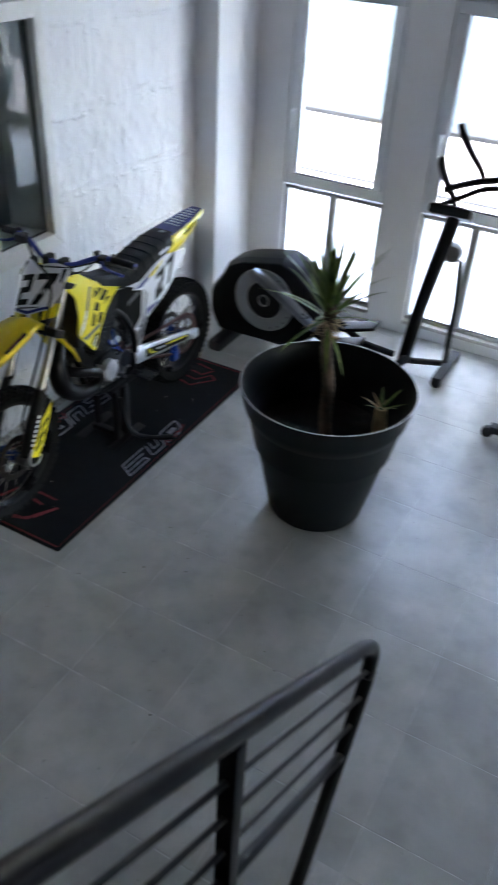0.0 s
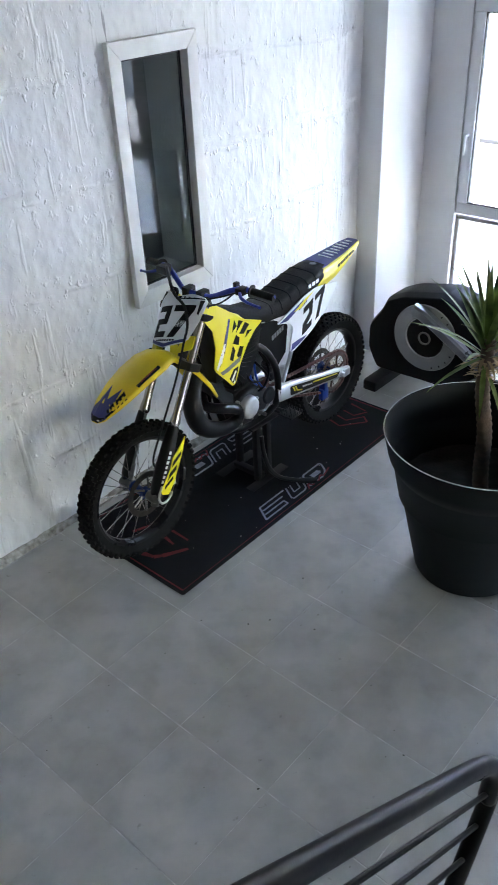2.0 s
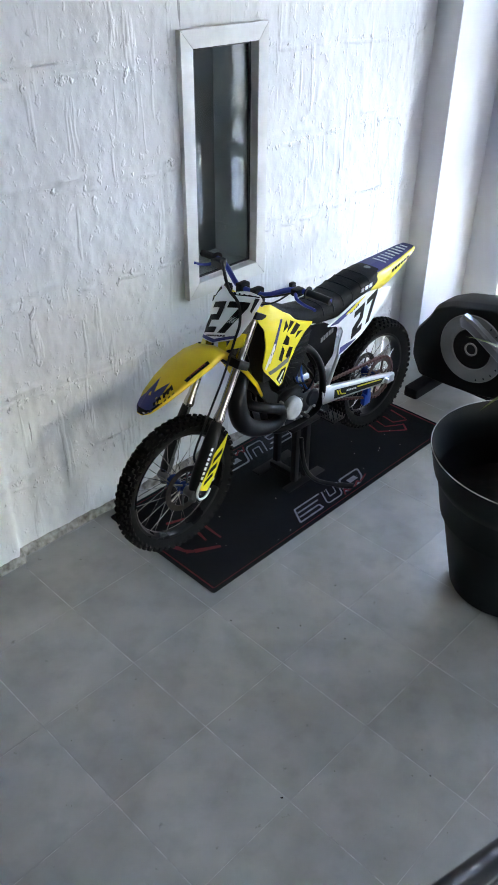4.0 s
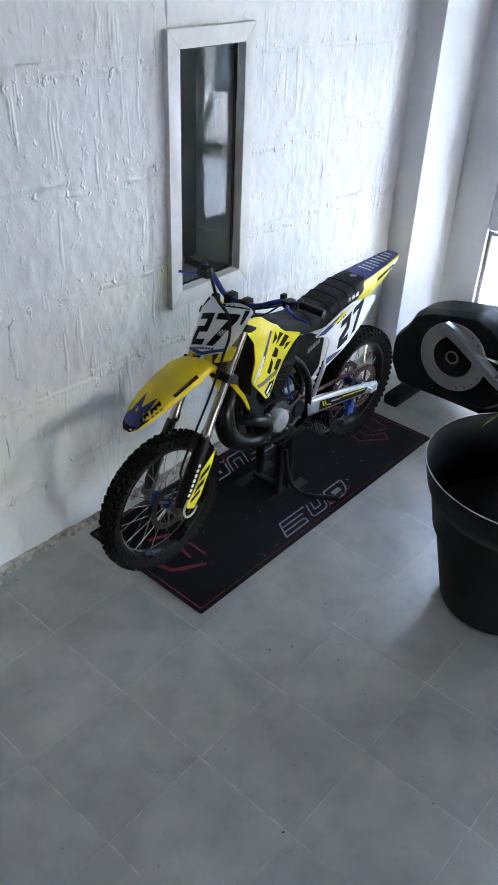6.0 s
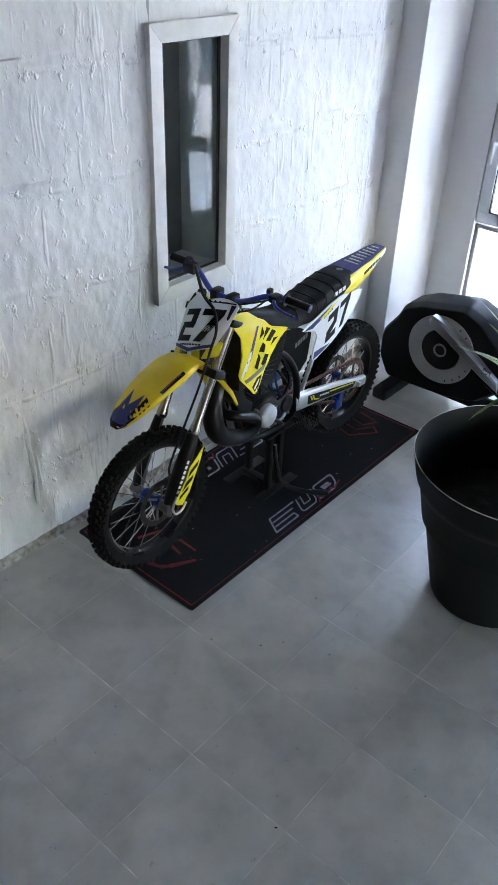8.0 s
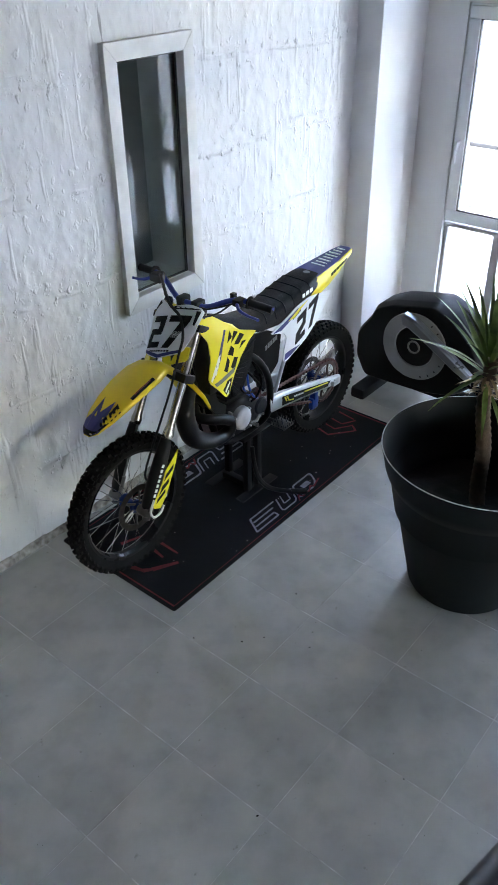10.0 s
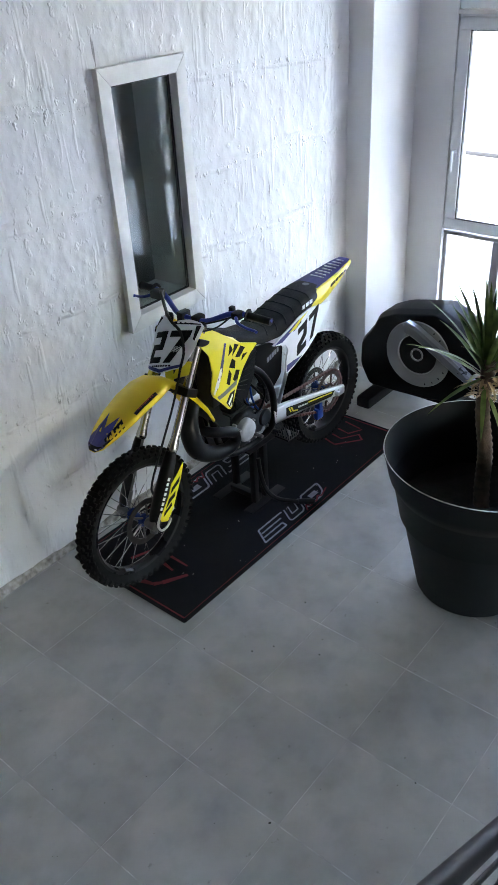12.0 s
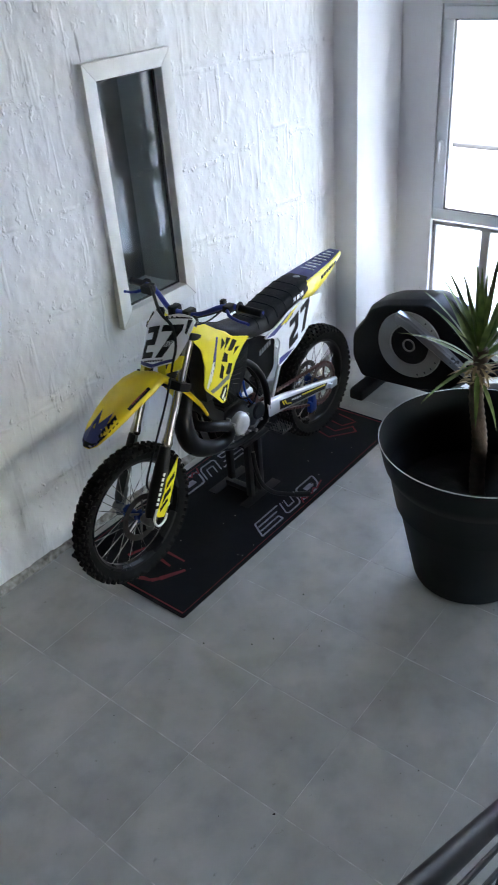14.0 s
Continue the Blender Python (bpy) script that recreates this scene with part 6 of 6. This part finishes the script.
# ---- lift stand under the bike ----
stand = thing("bike_stand", (1.0, YC, 0.006), "black steel lift stand with foot lever", "bike stand")
bm = bmesh.new()
box(bm, 0.90, 1.12, YC - 0.10, YC + 0.10, 0.384, 0.3975, 0.004)
part("top_plate", bm, M_BLACK, stand)
for y in (0.345, 0.575):
    bm = bmesh.new()
    box(bm, 0.885, 1.185, y - 0.028, y + 0.028, 0.0068, 0.0125, 0.001)
    part("foot", bm, M_BLACK, stand)
for x, y in ((0.985, 0.372), (1.07, 0.372), (1.03, 0.545)):
    bm = bmesh.new()
    box(bm, x - 0.017, x + 0.017, y - 0.017, y + 0.017, 0.0115, 0.386, 0.004)
    part("post", bm, M_BLACK, stand)
bm = bmesh.new()
box(bm, 0.99, 1.03, 0.36, 0.56, 0.012, 0.045, 0.004)
part("cross_bar", bm, M_BLACK, stand)
bm = bmesh.new()
tube(bm, [(1.00, 0.35, 0.30), (0.985, 0.325, 0.22), (0.995, 0.30, 0.12), (1.03, 0.25, 0.055), (1.10, 0.17, 0.028), (1.135, 0.125, 0.022)], 0.0125, 12, smooth=5)
part("lever", bm, M_BLACK, stand, "curved foot lever")
bm = bmesh.new()
tube(bm, [(1.105, 0.165, 0.027), (1.165, 0.098, 0.022)], 0.0155, 12)
part("lever_grip", bm, M_BLACK, stand, "rubber sleeve on the lever")

# ---- elliptical trainer by the windows ----
trainer = thing("elliptical_trainer", (2.6, -0.2, 0), "black elliptical trainer with grey flywheel disc and tall handles", "exercise machine")
bm = bmesh.new()
loops = []
O = rounded([(0.585, 0.215), (0.585, 0.375), (0.500, 0.490), (0.462, 0.575), (0.345, 0.632), (0.060, 0.690), (-0.060, 0.640), (-0.200, 0.510), (-0.270, 0.40), (-0.240, 0.26), (-0.10, 0.135), (0.10, 0.095), (0.36, 0.085), (0.515, 0.085)], 0.030, 3)
c = Vector((0.16, 0.42))
for x, k in ((2.372, 0.965), (2.378, 0.985), (2.386, 0.992), (2.430, 1.045), (2.445, 1.055), (2.60, 1.055), (2.625, 1.03), (2.635, 0.98)):
    loops.append([Vector((x, c.x + (a - c.x) * k, c.y + (b - c.y) * k)) for a, b in O])
loft(bm, loops)
house = part("flywheel_housing", bm, M_MACHINE, trainer, "rounded black housing", 50)
mw = pose(2.375, 0.165, 0.400, 0, -90, 0)
bm = bmesh.new()
lathe(bm, [(0.130, 0.004), (0.135, 0.012), (0.218, 0.010), (0.224, 0.0), (0.130, 0.0)], mw, 64, True)
disc = part("disc_ring", bm, M_DISCGREY, house, "grey ring of the flywheel disc")
for k in range(9):
    a = math.radians(200 + 16 * k)
    bm = bmesh.new()
    box(bm, -0.006, 0.006, -0.004, 0.004, 0.0105, 0.0125, 0, mw @ Matrix.Rotation(a, 4, "Z") @ Matrix.Translation((0.20, 0, 0)))
    part("printed_bar", bm, M_BLACK, disc)
bm = bmesh.new()
lathe(bm, [(0.0, 0.010), (0.125, 0.008), (0.132, 0.0), (0.0, 0.0)], mw, 48)
part("disc_centre", bm, M_BLACK, house)
bm = bmesh.new()
lathe(bm, [(0.033, 0.009), (0.033, 0.016), (0.043, 0.016), (0.043, 0.009)], mw, 32, True)
part("disc_hub", bm, M_DISCGREY, house)
bm = bmesh.new()
loops = []
for y, z, w, h in ((0.235, 0.575, 0.018, 0.028), (0.205, 0.590, 0.030, 0.044), (0.13, 0.560, 0.034, 0.050), (-0.12, 0.410, 0.034, 0.048), (-0.26, 0.325, 0.028, 0.034)):
    loops.append([Vector((2.325 + w * a, y + h * 0.35 * b, z + h * b)) for a, b in ((-1, -0.6), (-1, 0.6), (-0.6, 1), (0.6, 1), (1, 0.6), (1, -0.6), (0.6, -1), (-0.6, -1))])
loft(bm, loops)
part("crank_arm", bm, M_SILVER, trainer, "silver grey crank arm")
for x in (2.325, 2.60):
    bm = bmesh.new()
    tube(bm, [(x, -0.18, 0.34), (x, -0.50, 0.17), (x + 0.01, -0.72, 0.15)], [0.026, 0.024, 0.022], 12)
    part("pedal_arm", bm, M_MACHINE, trainer)
    bm = bmesh.new()
    box(bm, x - 0.07, x + 0.07, -0.58, -0.24, 0.30, 0.325, 0.010, Matrix.Translation((x, -0.41, 0.30)) @ Matrix.Rotation(-0.32, 4, "X") @ Matrix.Translation((-x, 0.41, -0.34)))
    part("pedal", bm, M_MACHINE, trainer, "dark footplate")
bm = bmesh.new()
box(bm, 2.20, 2.86, 0.40, 0.50, 0.0, 0.075, 0.018)
part("rear_foot", bm, M_BLACK, trainer, "black floor stabiliser")
bm = bmesh.new()
box(bm, 2.44, 2.50, -0.80, 0.30, 0.055, 0.135, 0.010)
part("main_beam", bm, M_MACHINE, trainer)
bm = bmesh.new()
box(bm, 2.58, 3.02, -1.075, -1.005, 0.03, 0.085, 0.014)
for x in (2.61, 2.98):
    lathe(bm, [(0.0, -0.02), (0.036, -0.02), (0.038, 0), (0.036, 0.02), (0.0, 0.02)], pose(x, -1.04, 0.038, 0, 90, 0), 16)
part("front_foot", bm, M_BLACK, trainer, "black stabiliser with end wheels")
bm = bmesh.new()
tube(bm, [(2.72, -0.76, 0.06), (2.74, -0.80, 0.45), (2.77, -0.86, 0.85), (2.80, -0.90, 1.12)], [0.042, 0.045, 0.050, 0.046], 14, smooth=3)
tube(bm, [(2.47, -0.76, 0.10), (2.72, -0.78, 0.10)], 0.03, 10)
part("column", bm, M_MACHINE, trainer, "leaning black column")
bm = bmesh.new()
tube(bm, [(2.82, -1.02, 0.06), (2.83, -1.01, 0.50), (2.84, -0.98, 0.80)], 0.020, 10)
tube(bm, [(2.73, -0.80, 0.07), (2.83, -1.03, 0.07)], 0.022, 10)
part("swing_bar", bm, M_BLACK, trainer)
bm = bmesh.new()
box(bm, 2.75, 2.89, -1.00, -0.73, 1.065, 1.13, 0.022, Matrix.Translation((2.82, -0.89, 1.11)) @ Matrix.Rotation(0.45, 4, "Y") @ Matrix.Translation((-2.82, 0.89, -1.11)))
con = part("console", bm, M_BLACK, trainer, "tilted black console")
bm = bmesh.new()
box(bm, 2.77, 2.87, -0.96, -0.78, 1.131, 1.136, 0.001, Matrix.Translation((2.82, -0.89, 1.11)) @ Matrix.Rotation(0.45, 4, "Y") @ Matrix.Translation((-2.82, 0.89, -1.11)))
part("display", bm, M_DISCGREY, con, "grey unlit display")
bm = bmesh.new()
lathe(bm, [(0.0, -0.04), (0.055, -0.04), (0.062, -0.02), (0.062, 0.02), (0.055, 0.04), (0.0, 0.04)], pose(2.80, -0.93, 0.86, 0, 90, 0), 22)
part("pivot_cover", bm, M_DISCGREY, trainer, "grey round pivot cover")
for pts, r in (([(2.80, -0.750, 1.42), (2.80, -0.760, 1.37), (2.80, -0.805, 1.28), (2.80, -0.865, 1.19), (2.80, -0.90, 1.09)], [0.020, 0.026, 0.024, 0.020, 0.018]), ([(2.82, -0.820, 1.62), (2.82, -0.840, 1.57), (2.82, -0.910, 1.47), (2.82, -0.985, 1.385), (2.82, -1.02, 1.32)], [0.020, 0.026, 0.024, 0.020, 0.018])):
    bm = bmesh.new()
    tube(bm, pts, r, 12, smooth=5)
    part("handle", bm, M_BLACK, trainer, "upright foam-gripped handle")
bm = bmesh.new()
tube(bm, [(2.78, -0.80, 1.235), (2.80, -0.90, 1.28), (2.81, -1.00, 1.318), (2.80, -1.13, 1.355)], 0.020, 12, smooth=4)
tube(bm, [(2.79, -0.78, 1.13), (2.80, -0.90, 1.20), (2.82, -1.02, 1.27), (2.81, -1.12, 1.30)], 0.016, 12, smooth=4)
part("cross_handle", bm, M_BLACK, trainer)

# ---- castor and legs of a weight bench beyond the pot ----
bench = thing("weight_bench", (2.3, -1.62, 0), "black steel exercise bench on floor castors", "exercise bench")
bm = bmesh.new()
box(bm, 2.20, 2.26, -2.2, -1.50, 0.045, 0.095, 0.008)
part("base_bar", bm, M_BLACK, bench)
bm = bmesh.new()
lathe(bm, [(0.0, -0.018), (0.034, -0.018), (0.038, 0), (0.034, 0.018), (0.0, 0.018)], pose(2.23, -1.49, 0.038, 0, 90, 0), 18)
part("castor", bm, M_BLACK, bench, "black castor wheel")
bm = bmesh.new()
tube(bm, [(2.23, -1.60, 0.09), (2.36, -1.62, 0.45), (2.40, -1.64, 0.62)], 0.024, 12)
part("upright", bm, M_BLACK, bench)
bm = bmesh.new()
box(bm, 2.25, 2.55, -2.3, -1.58, 0.61, 0.68, 0.02)
part("seat_pad", bm, M_SEAT, bench, "black padded seat")

# ---- crumbs and grit lying about ----
rnd = random.Random(21)
bm = bmesh.new()
spots = [(-0.456, -0.860), (0.013, -0.12), (0.515, -0.31), (0.37, -0.51), (-0.005, -1.19), (0.13, -0.30), (0.21, -0.36), (0.29, -0.55)]
spots += [(rnd.uniform(-1.2, 1.6), rnd.uniform(-1.8, 0.0)) for k in range(60)]
for i, (x, y) in enumerate(spots):
    r = rnd.uniform(0.0024, 0.0036) if i < 8 else rnd.uniform(0.0008, 0.0018)
    m = pose(x, y, 0.0012, 0, 0, rnd.uniform(0, 180)) @ Matrix.Diagonal((r * rnd.uniform(1, 2), r, 0.0016, 1))
    bmesh.ops.create_icosphere(bm, subdivisions=1, radius=1.0, matrix=m)
solid("floor_grit", bm, M_SOIL, "small dark crumbs scattered on the tiles", "grit", "stuff")
bm = bmesh.new()
for k in range(26):
    x, y = rnd.uniform(0.2, 1.9), rnd.uniform(0.08, 0.5)
    m = pose(x, y, 0.0085, 0, 0, rnd.uniform(0, 180)) @ Matrix.Diagonal((rnd.uniform(0.0018, 0.004), 0.0014, 0.0008, 1))
    bmesh.ops.create_icosphere(bm, subdivisions=1, radius=1.0, matrix=m)
solid("mat_grit", bm, M_FRAME, "pale crumbs scattered on the mat", "grit", "stuff")

# ---- floor tiles, one by one ----
bm = bmesh.new()
g, gy = 0.0022, 0.0011
box(bm, g, TILE - g, gy, TILE - gy, -0.0020, 0.0)
top = max(bm.faces, key=lambda f: f.calc_center_median().z)
bmesh.ops.bevel(bm, geom=list(top.edges), offset=0.0008, segments=1, affect="EDGES")
tile_mesh = finish(bm, "tile", M_TILE)
for i in range(-10, 8):
    for j in range(-12, 3):
        t = new("tile", tile_mesh)
        t.parent = floor
        t.location = (i * TILE, j * TILE, 0.0006 * noise.noise((i * 3.7, j * 2.3, 1.1)))
        t.rotation_euler = (0.0012 * noise.noise((i * 1.9, j * 4.1, 2)), 0.0012 * noise.noise((i * 5.3, j * 1.7, 3)), 0)
